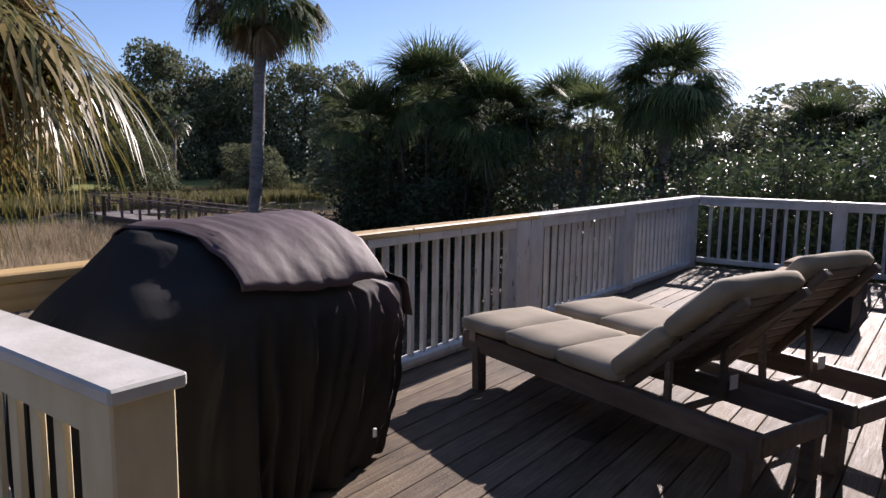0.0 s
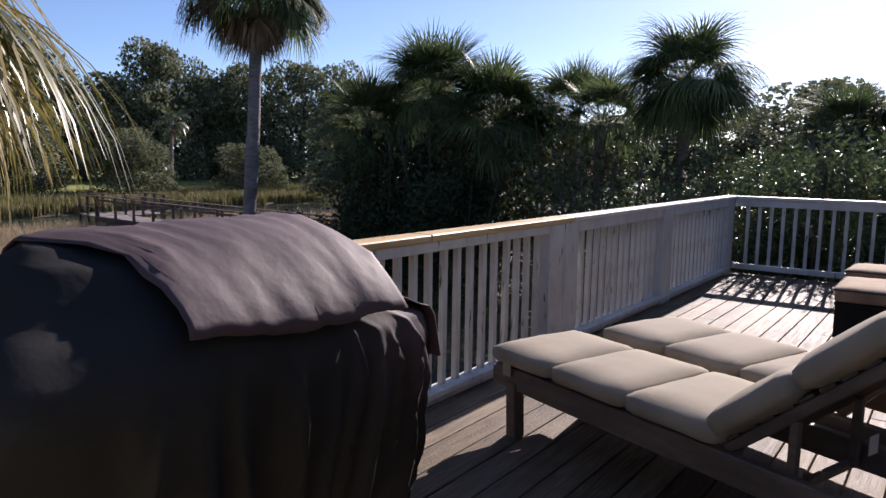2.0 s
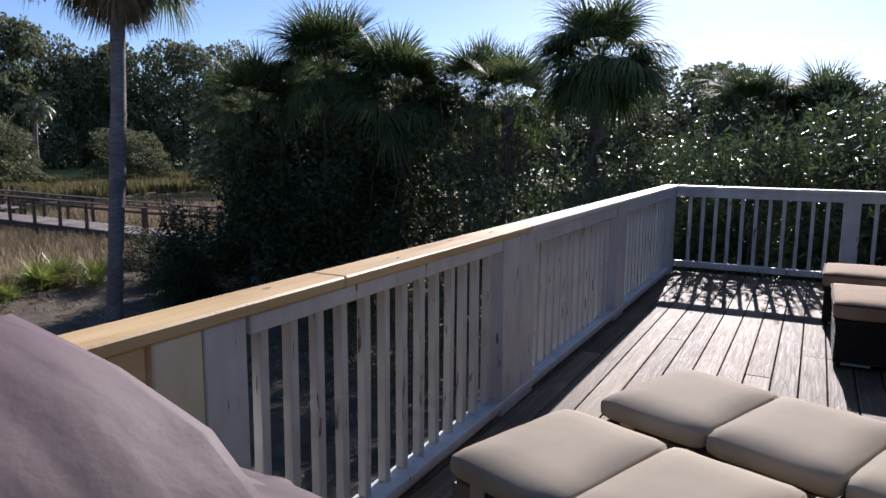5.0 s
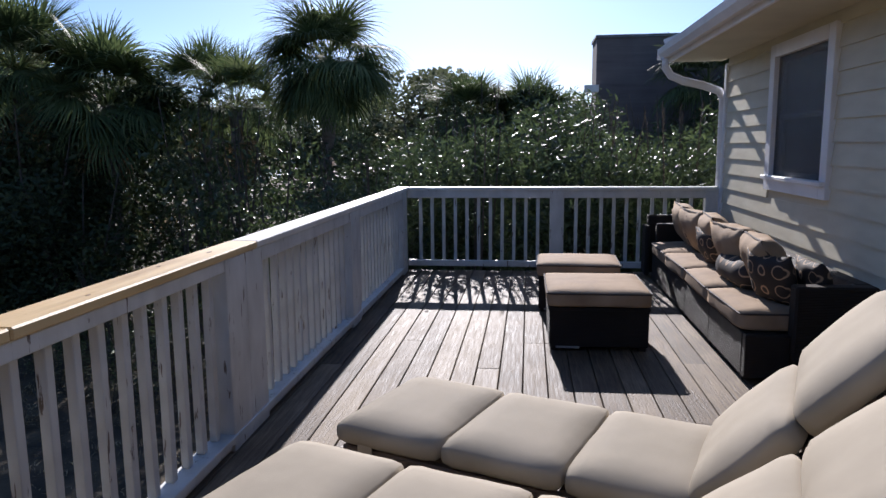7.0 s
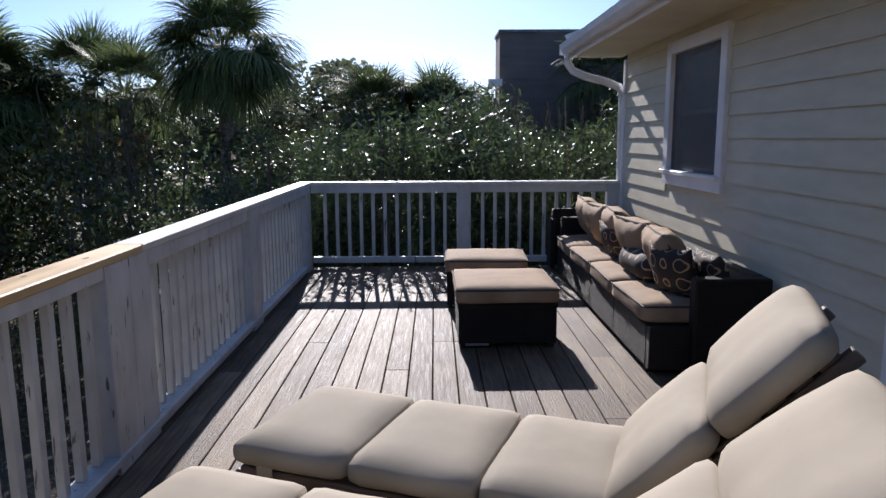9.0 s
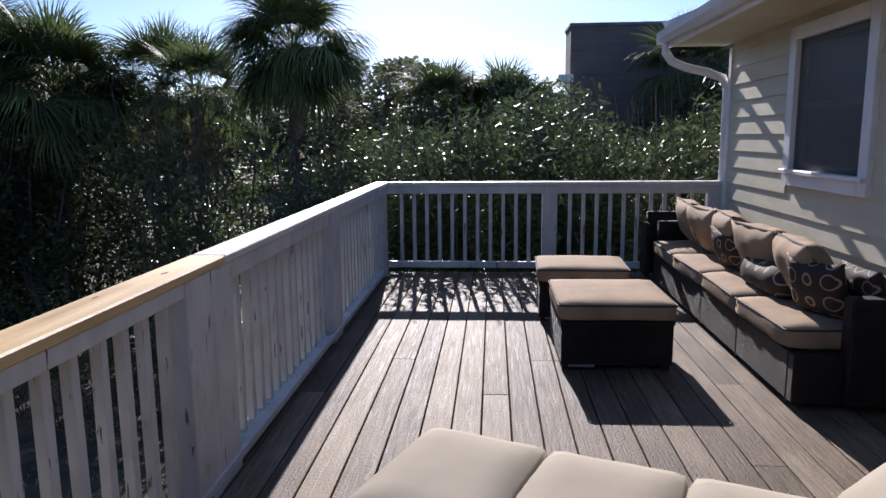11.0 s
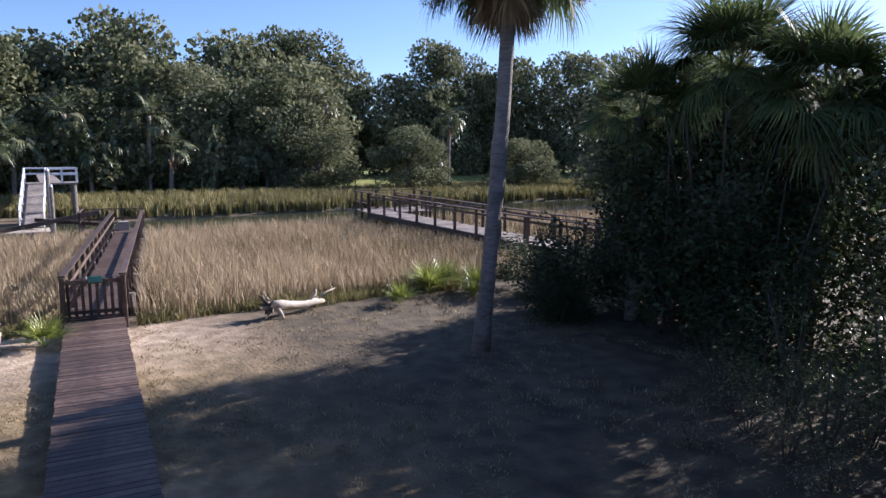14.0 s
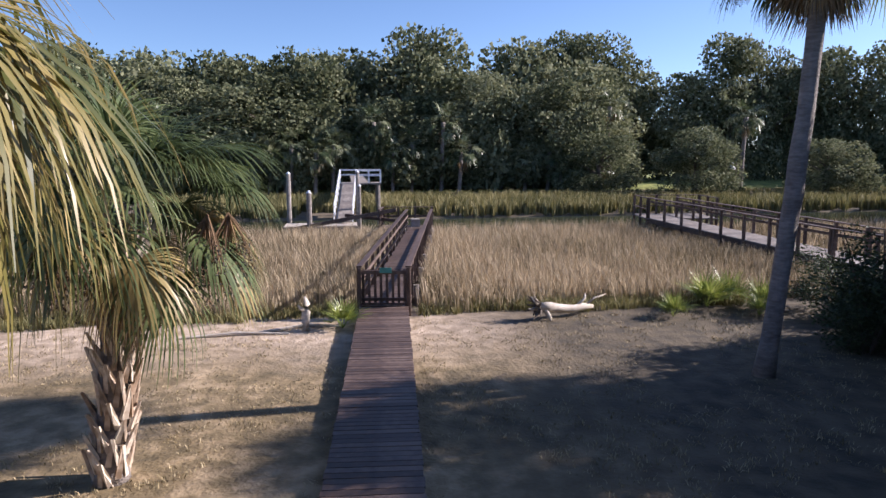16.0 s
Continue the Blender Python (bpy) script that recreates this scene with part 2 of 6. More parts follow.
def wicker_material():
    m = material("dark_resin_wicker", ((.020, .015, .012), (.040, .030, .024)), spec=.3, rough=0.6, bump=0)
    t = m.node_tree
    n, l = t.nodes, t.links
    co = n.new("ShaderNodeTexCoord")
    waves = []
    for axis, s in (("Z", 34.0), ("Y", 30.0), ("X", 30.0)):
        w = n.new("ShaderNodeTexWave")
        w.bands_direction = axis
        w.inputs["Scale"].default_value = s
        l.new(co.outputs["Object"], w.inputs["Vector"])
        waves.append(w.outputs["Fac"])
    a = n.new("ShaderNodeMath")
    a.operation = "MAXIMUM"
    l.new(waves[1], a.inputs[0])
    l.new(waves[2], a.inputs[1])
    c = n.new("ShaderNodeMath")
    c.operation = "MULTIPLY"
    l.new(waves[0], c.inputs[0])
    l.new(a.outputs[0], c.inputs[1])
    bp = n.new("ShaderNodeBump")
    bp.inputs["Strength"].default_value = 1.0
    bp.inputs["Distance"].default_value = 0.006
    l.new(c.outputs[0], bp.inputs["Height"])
    b = n["Principled BSDF"]
    l.new(bp.outputs[0], b.inputs["Normal"])
    return m


M_WICKER = wicker_material()


def pattern_material():
    """Near-black pillow cloth with tan rings."""
    m = material("ring_pattern_cloth", ((.025, .018, .015), (.04, .03, .025)), rough=0.8, bump=0)
    t = m.node_tree
    n, l = t.nodes, t.links
    co = n.new("ShaderNodeTexCoord")
    v = n.new("ShaderNodeTexVoronoi")
    v.inputs["Scale"].default_value = 7.5
    v.inputs["Randomness"].default_value = 0.0
    st = n.new("ShaderNodeMapping")
    st.inputs["Scale"].default_value = (1.0, .62, 1.0)
    l.new(co.outputs["Object"], st.inputs[0])
    l.new(st.outputs[0], v.inputs["Vector"])
    r = n.new("ShaderNodeValToRGB")
    r.color_ramp.elements[0].position, r.color_ramp.elements[1].position = 0.40, 0.425
    r.color_ramp.elements[0].color = (.03, .022, .018, 1)
    r.color_ramp.elements[1].color = (.42, .28, .17, 1)
    x = r.color_ramp.elements.new(0.445)
    x.color = (.42, .28, .17, 1)
    y = r.color_ramp.elements.new(0.47)
    y.color = (.03, .022, .018, 1)
    l.new(v.outputs["Distance"], r.inputs[0])
    l.new(r.outputs[0], n["Principled BSDF"].inputs["Base Color"])
    return m


M_PATTERN = pattern_material()


def glass_material():
    m = bpy.data.materials.new("window_glass")
    m.use_nodes = True
    b = m.node_tree.nodes["Principled BSDF"]
    b.inputs["Base Color"].default_value = (.75, .8, .82, 1)
    b.inputs["Roughness"].default_value = 0.03
    b.inputs["Transmission Weight"].default_value = 0.9
    b.inputs["IOR"].default_value = 1.45
    return m


M_GLASS = glass_material()
M_GLASSDARK = material("dark_window_pane", ((.03, .035, .04), (.05, .055, .06)), rough=.08, bump=0)


def water_material():
    m = material("creek_water", ((.035, .045, .030), (.06, .07, .045)), rough=0.08, bump=0.25, bump_scale=3, bump_dist=0.02, big=.2, rough_vary=0.04)
    return m


M_WATER = water_material()


def ground_material():
    """Thin dry grass and pale sand near the shore, mud under the reeds, green lawn on the far bank."""
    m = material("sandy_yard", ((.060, .046, .020), (.200, .145, .074), (.45, .335, .205)), scale=(2.6, 2.6, 2.6), rough=0.95, bump=0.9, bump_scale=14,
                 big=.35, detail=10, bump_dist=0.03)
    t = m.node_tree
    n, l = t.nodes, t.links
    b = n["Principled BSDF"]
    co = n.new("ShaderNodeTexCoord")
    xyz = n.new("ShaderNodeSeparateXYZ")
    l.new(co.outputs["Object"], xyz.inputs[0])
    no = n.new("ShaderNodeTexNoise")
    no.inputs["Scale"].default_value = 0.6
    no.inputs["Detail"].default_value = 8
    l.new(co.outputs["Object"], no.inputs["Vector"])
    current = b.inputs["Base Color"].links[0].from_socket

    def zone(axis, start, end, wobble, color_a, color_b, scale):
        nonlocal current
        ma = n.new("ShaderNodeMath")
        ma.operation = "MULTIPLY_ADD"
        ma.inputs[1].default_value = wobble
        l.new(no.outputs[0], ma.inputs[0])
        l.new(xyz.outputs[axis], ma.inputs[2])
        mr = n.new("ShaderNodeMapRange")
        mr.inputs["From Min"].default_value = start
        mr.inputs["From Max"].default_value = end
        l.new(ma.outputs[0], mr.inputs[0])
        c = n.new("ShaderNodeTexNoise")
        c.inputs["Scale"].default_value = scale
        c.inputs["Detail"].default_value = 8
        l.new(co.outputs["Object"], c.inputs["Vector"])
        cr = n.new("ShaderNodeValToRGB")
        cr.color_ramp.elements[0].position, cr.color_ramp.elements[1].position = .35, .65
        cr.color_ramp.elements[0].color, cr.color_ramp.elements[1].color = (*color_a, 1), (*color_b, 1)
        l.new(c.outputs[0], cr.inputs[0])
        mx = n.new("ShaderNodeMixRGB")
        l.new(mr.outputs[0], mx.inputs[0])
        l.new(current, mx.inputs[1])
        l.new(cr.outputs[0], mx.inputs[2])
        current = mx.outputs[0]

    zone(0, -11.5, -14.5, 2.5, (.30, .225, .15), (.55, .43, .32), 3.0)
    # darker beyond y 4.6: leaf litter, with the trees' shade painted into the colour
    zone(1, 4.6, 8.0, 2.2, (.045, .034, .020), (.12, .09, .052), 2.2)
    zone(0, -18.2, -19.2, 1.0, (.10, .075, .045), (.17, .13, .08), 1.2)
    zone(0, -68.0, -69.0, 2.0, (.10, .13, .025), (.26, .27, .06), 1.0)
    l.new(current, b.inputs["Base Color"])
    return m


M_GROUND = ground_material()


def screen_material():
    m = bpy.data.materials.new("insect_screen")
    m.use_nodes = True
    t = m.node_tree
    b = t.nodes["Principled BSDF"]
    b.inputs["Base Color"].default_value = (.075, .08, .09, 1)
    b.inputs["Roughness"].default_value = 0.5
    tr = t.nodes.new("ShaderNodeBsdfTransparent")
    ms = t.nodes.new("ShaderNodeMixShader")
    ms.inputs[0].default_value = 0.62
    t.links.new(tr.outputs[0], ms.inputs[1])
    t.links.new(b.outputs[0], ms.inputs[2])
    t.links.new(ms.outputs[0], t.nodes["Material Output"].inputs[0])
    return m


M_SCREEN = screen_material()


# ---- building tools ----
def mesh_of(name, bm, material_of, smooth=False):
    me = bpy.data.meshes.new(name)
    bm.normal_update()
    bm.to_mesh(me)
    bm.free()
    me.materials.append(material_of)
    if smooth:
        me.shade_smooth()
    return me


def put(name, me, parent=None, m=None, label=""):
    """Links a mesh as one object, under a thing or free."""
    ob = new(name, me)
    if parent is not None:
        ob.parent = parent
    if m is not None:
        ob.matrix_local = m
    if label:
        ob["label"] = label
    return ob


def part(name, bm, mat, parent, label="", smooth=False):
    return put(name, mesh_of(name, bm, mat, smooth), parent, None, label)


def thing(name, m, label, category, group="", kind=""):
    ob = new(name)
    ob.empty_display_size = 0.2
    ob.matrix_world = m
    return tagged(ob, label, category, group, kind)


def add_box(bm, x0, x1, y0, y1, z0, z1, bevel=0.0, m=None):
    vs = [bm.verts.new((x, y, z)) for z in (z0, z1) for y in (y0, y1) for x in (x0, x1)]
    fs = [bm.faces.new([vs[i] for i in f]) for f in ((0, 2, 3, 1), (4, 5, 7, 6), (0, 1, 5, 4), (2, 6, 7, 3), (0, 4, 6, 2), (1, 3, 7, 5))]
    if m is not None:
        bmesh.ops.transform(bm, matrix=m, verts=vs)
    if bevel:
        es = list({e for f in fs for e in f.edges})
        bmesh.ops.bevel(bm, geom=es, offset=bevel, segments=1, affect="EDGES")
    return vs


def box_bm(x0, x1, y0, y1, z0, z1, bevel=0.004):
    bm = bmesh.new()
    add_box(bm, x0, x1, y0, y1, z0, z1, bevel)
    return bm


def beam_matrix(a, b):
    a, b = Vector(a), Vector(b)
    return Matrix.Translation(a) @ (b - a).to_track_quat("X", "Z").to_matrix().to_4x4()


def beam_bm(a, b, w, h, bevel=0.004):
    """A straight timber from a to b, w wide and h high."""
    bm = bmesh.new()
    add_box(bm, 0, (Vector(b) - Vector(a)).length, -w / 2, w / 2, -h / 2, h / 2, bevel, beam_matrix(a, b))
    return bm


def tube_bm(points, radii, sides=8, bm=None):
    bm = bm or bmesh.new()
    rings = []
    pts = [Vector(p) for p in points]
    for i, p in enumerate(pts):
        d = (pts[min(i + 1, len(pts) - 1)] - pts[max(i - 1, 0)]).normalized()
        q = d.to_track_quat("Z", "X")
        rings.append([bm.verts.new(p + q @ Vector((math.cos(a) * radii[i], math.sin(a) * radii[i], 0)))
                      for a in [2 * math.pi * k / sides for k in range(sides)]])
    for r0, r1 in zip(rings, rings[1:]):
        for k in range(sides):
            bm.faces.new((r0[k], r0[(k + 1) % sides], r1[(k + 1) % sides], r1[k]))
    bm.faces.new(rings[0][::-1])
    bm.faces.new(rings[-1])
    return bm


def cushion_bm(sx, sy, sz, r=0.035, bulge=0.02, cuts=7, wobble=0.004, seed=0):
    """A stuffed cushion, centred in x and y, its underside at z 0."""
    bm = bmesh.new()
    bmesh.ops.create_cube(bm, size=2)
    bmesh.ops.subdivide_edges(bm, edges=bm.edges[:], cuts=cuts, use_grid_fill=True)
    r = min(r, sz / 2 * 0.98)
    for v in bm.verts:
        u = v.co.copy()
        p = Vector((u.x * sx / 2, u.y * sy / 2, u.z * sz / 2))
        c = Vector((max(-sx / 2 + r, min(sx / 2 - r, p.x)), max(-sy / 2 + r, min(sy / 2 - r, p.y)), max(-sz / 2 + r, min(sz / 2 - r, p.z))))
        d = p - c
        if d.length > 0:
            p = c + d.normalized() * r
        k = (1 - u.x ** 2) * (1 - u.y ** 2)
        p.z += bulge * k ** 0.6 * (1 if u.z > 0 else -0.3) * abs(u.z)
        p.x += bulge * 0.35 * (1 - u.y ** 2) * (1 - u.z ** 2) * u.x
        p.y += bulge * 0.35 * (1 - u.x ** 2) * (1 - u.z ** 2) * u.y
        p += Vector([noise.noise(p * 7 + Vector((seed * 3.1 + i * 9, 0, 0))) * wobble for i in range(3)])
        v.co = p + Vector((0, 0, sz / 2))
    return bm


def ring_bm(sx, sy, z, r=0.006, corner=0.03):
    """Piping round a cushion."""
    pts = []
    for cx, cy, a0 in ((1, 1, 0), (-1, 1, 90), (-1, -1, 180), (1, -1, 270)):
        for k in range(4):
            a = radians(a0 + 30 * k)
            pts.append(Vector((cx * (sx / 2 - corner) + corner * math.cos(a), cy * (sy / 2 - corner) + corner * math.sin(a), z)))
    pts.append(pts[0])
    return tube_bm(pts, [r] * len(pts), 5)


def pillow_bm(w, h, t, seed=0, pinch=0.7):
    """A scatter pillow standing in the x-z plane, its foot at z 0, with drawn-out corners."""
    bm = bmesh.new()
    n = 12
    grid = {}
    for side in (1, -1):
        for i in range(n + 1):
            for j in range(n + 1):
                u, v = 2 * i / n - 1, 2 * j / n - 1
                edge = i in (0, n) or j in (0, n)
                if edge and side == -1:
                    grid[side, i, j] = grid[1, i, j]
                    continue
                f = max(0.0, (1 - u * u) * (1 - v * v)) ** 0.42
                pull = 1 - 0.10 * (1 - abs(v) ** 2) * abs(u) ** 3
                pull2 = 1 - 0.10 * (1 - abs(u) ** 2) * abs(v) ** 3
                q = Vector((u * w / 2 * pull, side * f * t / 2, v * h / 2 * pull2 + h / 2))
                q.y += noise.noise(q * 9 + Vector((seed * 5.0, 0, 0))) * 0.018
                q.z += noise.noise(q * 6 + Vector((0, seed * 5.0, 0))) * 0.012
                grid[side, i, j] = bm.verts.new(q)
    for side in (1, -1):
        for i in range(n):
            for j in range(n):
                f = [grid[side, i, j], grid[side, i, j + 1], grid[side, i + 1, j + 1], grid[side, i + 1, j]]
                bm.faces.new(f if side == 1 else f[::-1])
    return bm


def soup_mesh(name, verts, faces_flat, sizes, mat):
    """A mesh straight from number arrays: corners, corner numbers of all faces in a row, and the faces' sizes."""
    me = bpy.data.meshes.new(name)
    verts = np.asarray(verts, dtype=np.float32)
    faces_flat = np.asarray(faces_flat, dtype=np.int32)
    sizes = np.asarray(sizes, dtype=np.int32)
    me.vertices.add(len(verts))
    me.vertices.foreach_set("co", verts.ravel())
    me.loops.add(len(faces_flat))
    me.loops.foreach_set("vertex_index", faces_flat)
    me.polygons.add(len(sizes))
    me.polygons.foreach_set("loop_start", np.concatenate(([0], np.cumsum(sizes)[:-1])).astype(np.int32))
    me.update(calc_edges=True)
    me.materials.append(mat)
    return me


def leaf_cloud(name, centers, radii, count, length, width, mat, rng, flat=0.6, hang=0.0, shell=0.55):
    """Many small leaves, each a bent pair of triangles, spread through round clumps."""
    centers, radii = np.asarray(centers, float), np.asarray(radii, float)
    w = radii.max(axis=1) ** 2
    pick = rng.choice(len(centers), count, p=w / w.sum())
    d = rng.normal(size=(count, 3))
    d /= np.linalg.norm(d, axis=1)[:, None]
    rad = shell + (1 - shell) * rng.random(count) ** 0.5
    rad *= 1 + 0.07 * rng.normal(size=count)
    p = centers[pick] + d * rad[:, None] * radii[pick]
    axis = rng.normal(size=(count, 3)) + d * 0.7
    axis[:, 2] = axis[:, 2] * flat - hang
    axis /= np.linalg.norm(axis, axis=1)[:, None]
    side = np.cross(axis, rng.normal(size=(count, 3)))
    side /= np.linalg.norm(side, axis=1)[:, None]
    up = np.cross(axis, side)
    s = (0.6 + 0.8 * rng.random(count))[:, None]
    a = p - axis * length / 2 * s
    b = p + axis * length / 2 * s
    c1 = p + side * width / 2 * s + up * width * 0.2 * s
    c2 = p - side * width / 2 * s + up * width * 0.2 * s
    verts = np.stack([a, c1, b, c2], axis=1).reshape(-1, 3)
    i = np.arange(count)[:, None] * 4
    faces = (i + np.array([[0, 1, 2, 0, 2, 3]])).ravel()
    me = soup_mesh(name, verts, faces, np.full(count * 2, 3), mat)
    return me


def blade_field(name, xy, base_z, height, width, mat, rng, lean=0.25, drift=(0, 0)):
    """Upright grass blades with bent tips at the given places."""
    n = len(xy)
    h = height * (0.6 + 0.6 * rng.random(n))
    a = rng.random(n) * math.pi
    w = width * (0.6 + 0.8 * rng.random(n))
    dx, dy = np.cos(a) * w / 2, np.sin(a) * w / 2
    lx, ly = rng.normal(size=n) * lean + drift[0], rng.normal(size=n) * lean + drift[1]
    z = base_z if np.ndim(base_z) else np.full(n, base_z)
    x, y = xy[:, 0], xy[:, 1]
    v = np.stack([np.stack([x - dx, y - dy, z - .03], 1), np.stack([x + dx, y + dy, z - .03], 1),
                  np.stack([x + dx * .8 + lx * h * .35, y + dy * .8 + ly * h * .35, z + h * .6], 1),
                  np.stack([x - dx * .8 + lx * h * .35, y - dy * .8 + ly * h * .35, z + h * .6], 1),
                  np.stack([x + lx * h, y + ly * h, z + h * .95], 1)], axis=1).reshape(-1, 3)
    i = np.arange(n)[:, None] * 5
    faces = (i + np.array([[0, 1, 2, 3, 3, 2, 4]])).ravel()
    return soup_mesh(name, v, faces, np.tile([4, 3], n), mat)


# ---- ground and water ----
def ground_height(x, y):
    z = -2.62 + 0.03 * noise.noise(Vector((x * .3, y * .3, 0))) + 0.015 * noise.noise(Vector((x * 1.3, y * 1.3, 5)))
    shore = max(0.0, min(1.0, (-17.0 - x + 0.25 * math.sin(y * .7)) / 3.0))
    z -= 0.25 * shore
    if x < -34.6:
        k = min(1.0, (-34.6 - x) / 1.0) * min(1.0, max(0.0, (x + 47.8) / 1.0))
        z -= 0.5 * k
    if x < -66:
        z += 1.0 * min(1.0, (-66 - x) / 7.0)
    return z


def build_ground():
    bm = bmesh.new()
    xs = [-1500, -600, -250, -130] + [-100 + 4 * i for i in range(8)] + [-68 + 2 * i for i in range(8)] + [-52 + i for i in range(16)] \
        + [-36 + 1.5 * i for i in range(10)] + [-21 + .5 * i for i in range(44)] + [2, 4, 8, 14, 22, 35, 60, 120, 400, 1500]
    ys = [-1500, -500, -200, -90, -50, -35, -25, -18, -13, -10] + [-8 + .5 * i for i in range(45)] + [15 + 2 * i for i in range(20)] \
        + [60, 80, 110, 160, 300, 700, 1500]
    g = [[bm.verts.new((x, y, ground_height(x, y))) for y in ys] for x in xs]
    for i in range(len(xs) - 1):
        for j in range(len(ys) - 1):
            bm.faces.new((g[i][j], g[i + 1][j], g[i + 1][j + 1], g[i][j + 1]))
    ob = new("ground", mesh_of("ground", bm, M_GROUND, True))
    tagged(ob, "dry grass yard and pale sand running down to a marsh", "ground", kind="structure")
    w = bmesh.new()
    add_box(w, -49.0, -34.0, -300, 300, -3.6, -2.98)
    ob = new("water", mesh_of("water", w, M_WATER))
    tagged(ob, "still olive creek water beside the marsh grass", "water", kind="structure")


build_ground()

# ---- deck ----
HX, FY = 3.38, 8.40
BOARD = 0.147


def build_deck():
    floor = thing("floor", Matrix(), "weathered grey-brown deck boards with worn grain and open joints", "deck", kind="structure")
    rng = random.Random(4)
    meshes = {}
    x = 0.02 - BOARD
    i = 0
    while x < HX - 0.01:
        x1 = min(x + BOARD - 0.007, HX - 0.003)
        y = -0.42 if x < 1.55 else -3.4
        cuts = []
        while y < FY + 0.1:
            ln = rng.choice((2.4, 3.0, 3.6, 4.2)) if y > -3 else rng.choice((1.3, 2.6, 3.4, 4.1))
            y1 = min(y + ln, FY + 0.1)
            if FY + 0.1 - y1 < 0.5:
                y1 = FY + 0.1
            cuts.append((y, y1))
            y = y1
        for a, b in cuts:
            key = (round(b - a - .005, 2), round(x1 - x, 3))
            if key not in meshes:
                meshes[key] = mesh_of("board", box_bm(0, key[1], 0, key[0], -0.036, 0, 0.003), M_DECK)
            tilt = rng.uniform(-.25, .25)
            put("board", meshes[key], floor, pose(x, a, rng.uniform(-.0015, .0015), 0, tilt, 0))
        x += BOARD
        i += 1
    under = bmesh.new()
    for k in range(24):
        yy = -3.2 + k * 0.5
        if yy < FY:
            add_box(under, (0.0 if yy > -.4 else 1.6), HX, yy, yy + .04, -.24, -.040)
    for xx in (-.1, 1.7):
        add_box(under, xx, xx + .04, -.4, FY + .1, -.26, -.041)
    add_box(under, -.1, HX, FY + .06, FY + .1, -.26, -.043)
    ob = new("deck_joists", mesh_of("deck_joists", under, M_PIERG))
    tagged(ob, "grey timber joists carrying the raised deck", "deck frame", kind="structure")
    for px, py in ((-.05, .2), (-.05, 4), (-.05, 8.3), (1.7, 8.3), (3.2, 8.3), (1.7, -.3), (1.7, 4)):
        post = new("deck_post", mesh_of("deck_post", box_bm(px, px + .13, py, py + .13, -2.75, -.26), M_PIERG))
        tagged(post, "grey square timber post under the deck", "deck frame", kind="structure")


build_deck()

# ---- railings ----
BALUSTER = mesh_of("baluster", box_bm(-.018, .018, -.019, .019, 0, .80, .003), M_WHITE)
BALUSTER_CREAM = mesh_of("baluster", box_bm(-.010, .010, -.027, .027, 0, .80, .003), M_CREAM)
BALUSTER_THIN = mesh_of("baluster", box_bm(-.018, .018, -.016, .016, 0, .80, .003), M_WHITE)


def build_left_rail():
    rail = thing("left_railing", Matrix(), "white deck railing with peeling paint and a partly new pine cap", "railing", kind="structure")
    rng = random.Random(2)
    for a, b, mat, lab in ((-.45, 2.32, M_PINE, "new unpainted pine cap board"), (2.324, 4.0, M_PINE, "new unpainted pine cap board"),
                           (4.004, 8.535, M_WHITE_CAP, "white painted cap board")):
        bm = bmesh.new()
        add_box(bm, -.125, .02, a, b, .912, .95, .006)
        part("cap", bm, mat, rail, lab)
    for kx, ky, kr in ((-.05, 3.62, .016), (-.085, 3.25, .011), (-.03, 2.72, .009), (-.07, 2.05, .012), (-.04, 1.4, .010), (-.09, .7, .012)):
        bm = bmesh.new()
        bmesh.ops.create_cone(bm, cap_ends=True, segments=10, radius1=kr, radius2=kr, depth=.0012, matrix=pose(kx, ky, .9501) @ Matrix.Diagonal((.6, 1.5, 1, 1)))
        part("knot", bm, M_STALK, rail, "brown knot in the new board")
    part("top_rail", box_bm(-.03, .008, -.35, 1.56, .80, .911), M_PINE, rail, "new pine rail under the cap")
    part("top_rail", box_bm(-.03, .008, 1.90, 3.64, .855, .911), M_WHITE, rail)
    part("top_rail", box_bm(-.03, .008, 4.003, 8.33, .835, .911), M_WHITE, rail)
    part("bottom_rail", box_bm(-.085, .022, -.35, 8.33, .045, .083), M_WHITE, rail)
    part("foot_board", box_bm(-.035, -.005, -.35, 8.33, .006, .045), M_WHITE, rail)
    posts = [(-.35, -.25), (1.575, 1.88), (3.64, 4.08), (5.88, 6.15), (8.12, 8.37)]
    for a, b in posts:
        mid = (a + b) / 2
        if b - a < .2:
            part("post", box_bm(-.10, .012, a, b, .0, .911), M_WHITE, rail)
        else:
            part("post", box_bm(-.10, .014, a, mid - .003, .0, .911), M_CREAM if a < 2 else M_WHITE, rail)
            part("post", box_bm(-.10, .012, mid + .003, b, .0, .911), M_WHITE, rail)
    for (a0, a), (b, b0) in zip(posts, posts[1:]):
        n = int((b - a - .06) / .131)
        first, pitch = (1.99, .132) if 1 < a < 3 else (a + .06, (b - a - .12) / n)
        for k in range(n + 1):
            y = first + k * pitch
            put("baluster", BALUSTER, rail, pose(-.052, y, .083, rng.uniform(-.3, .3), rng.uniform(-.3, .3), rng.uniform(-3, 3)) @ Matrix.Diagonal((1, 1, 1.034, 1)))


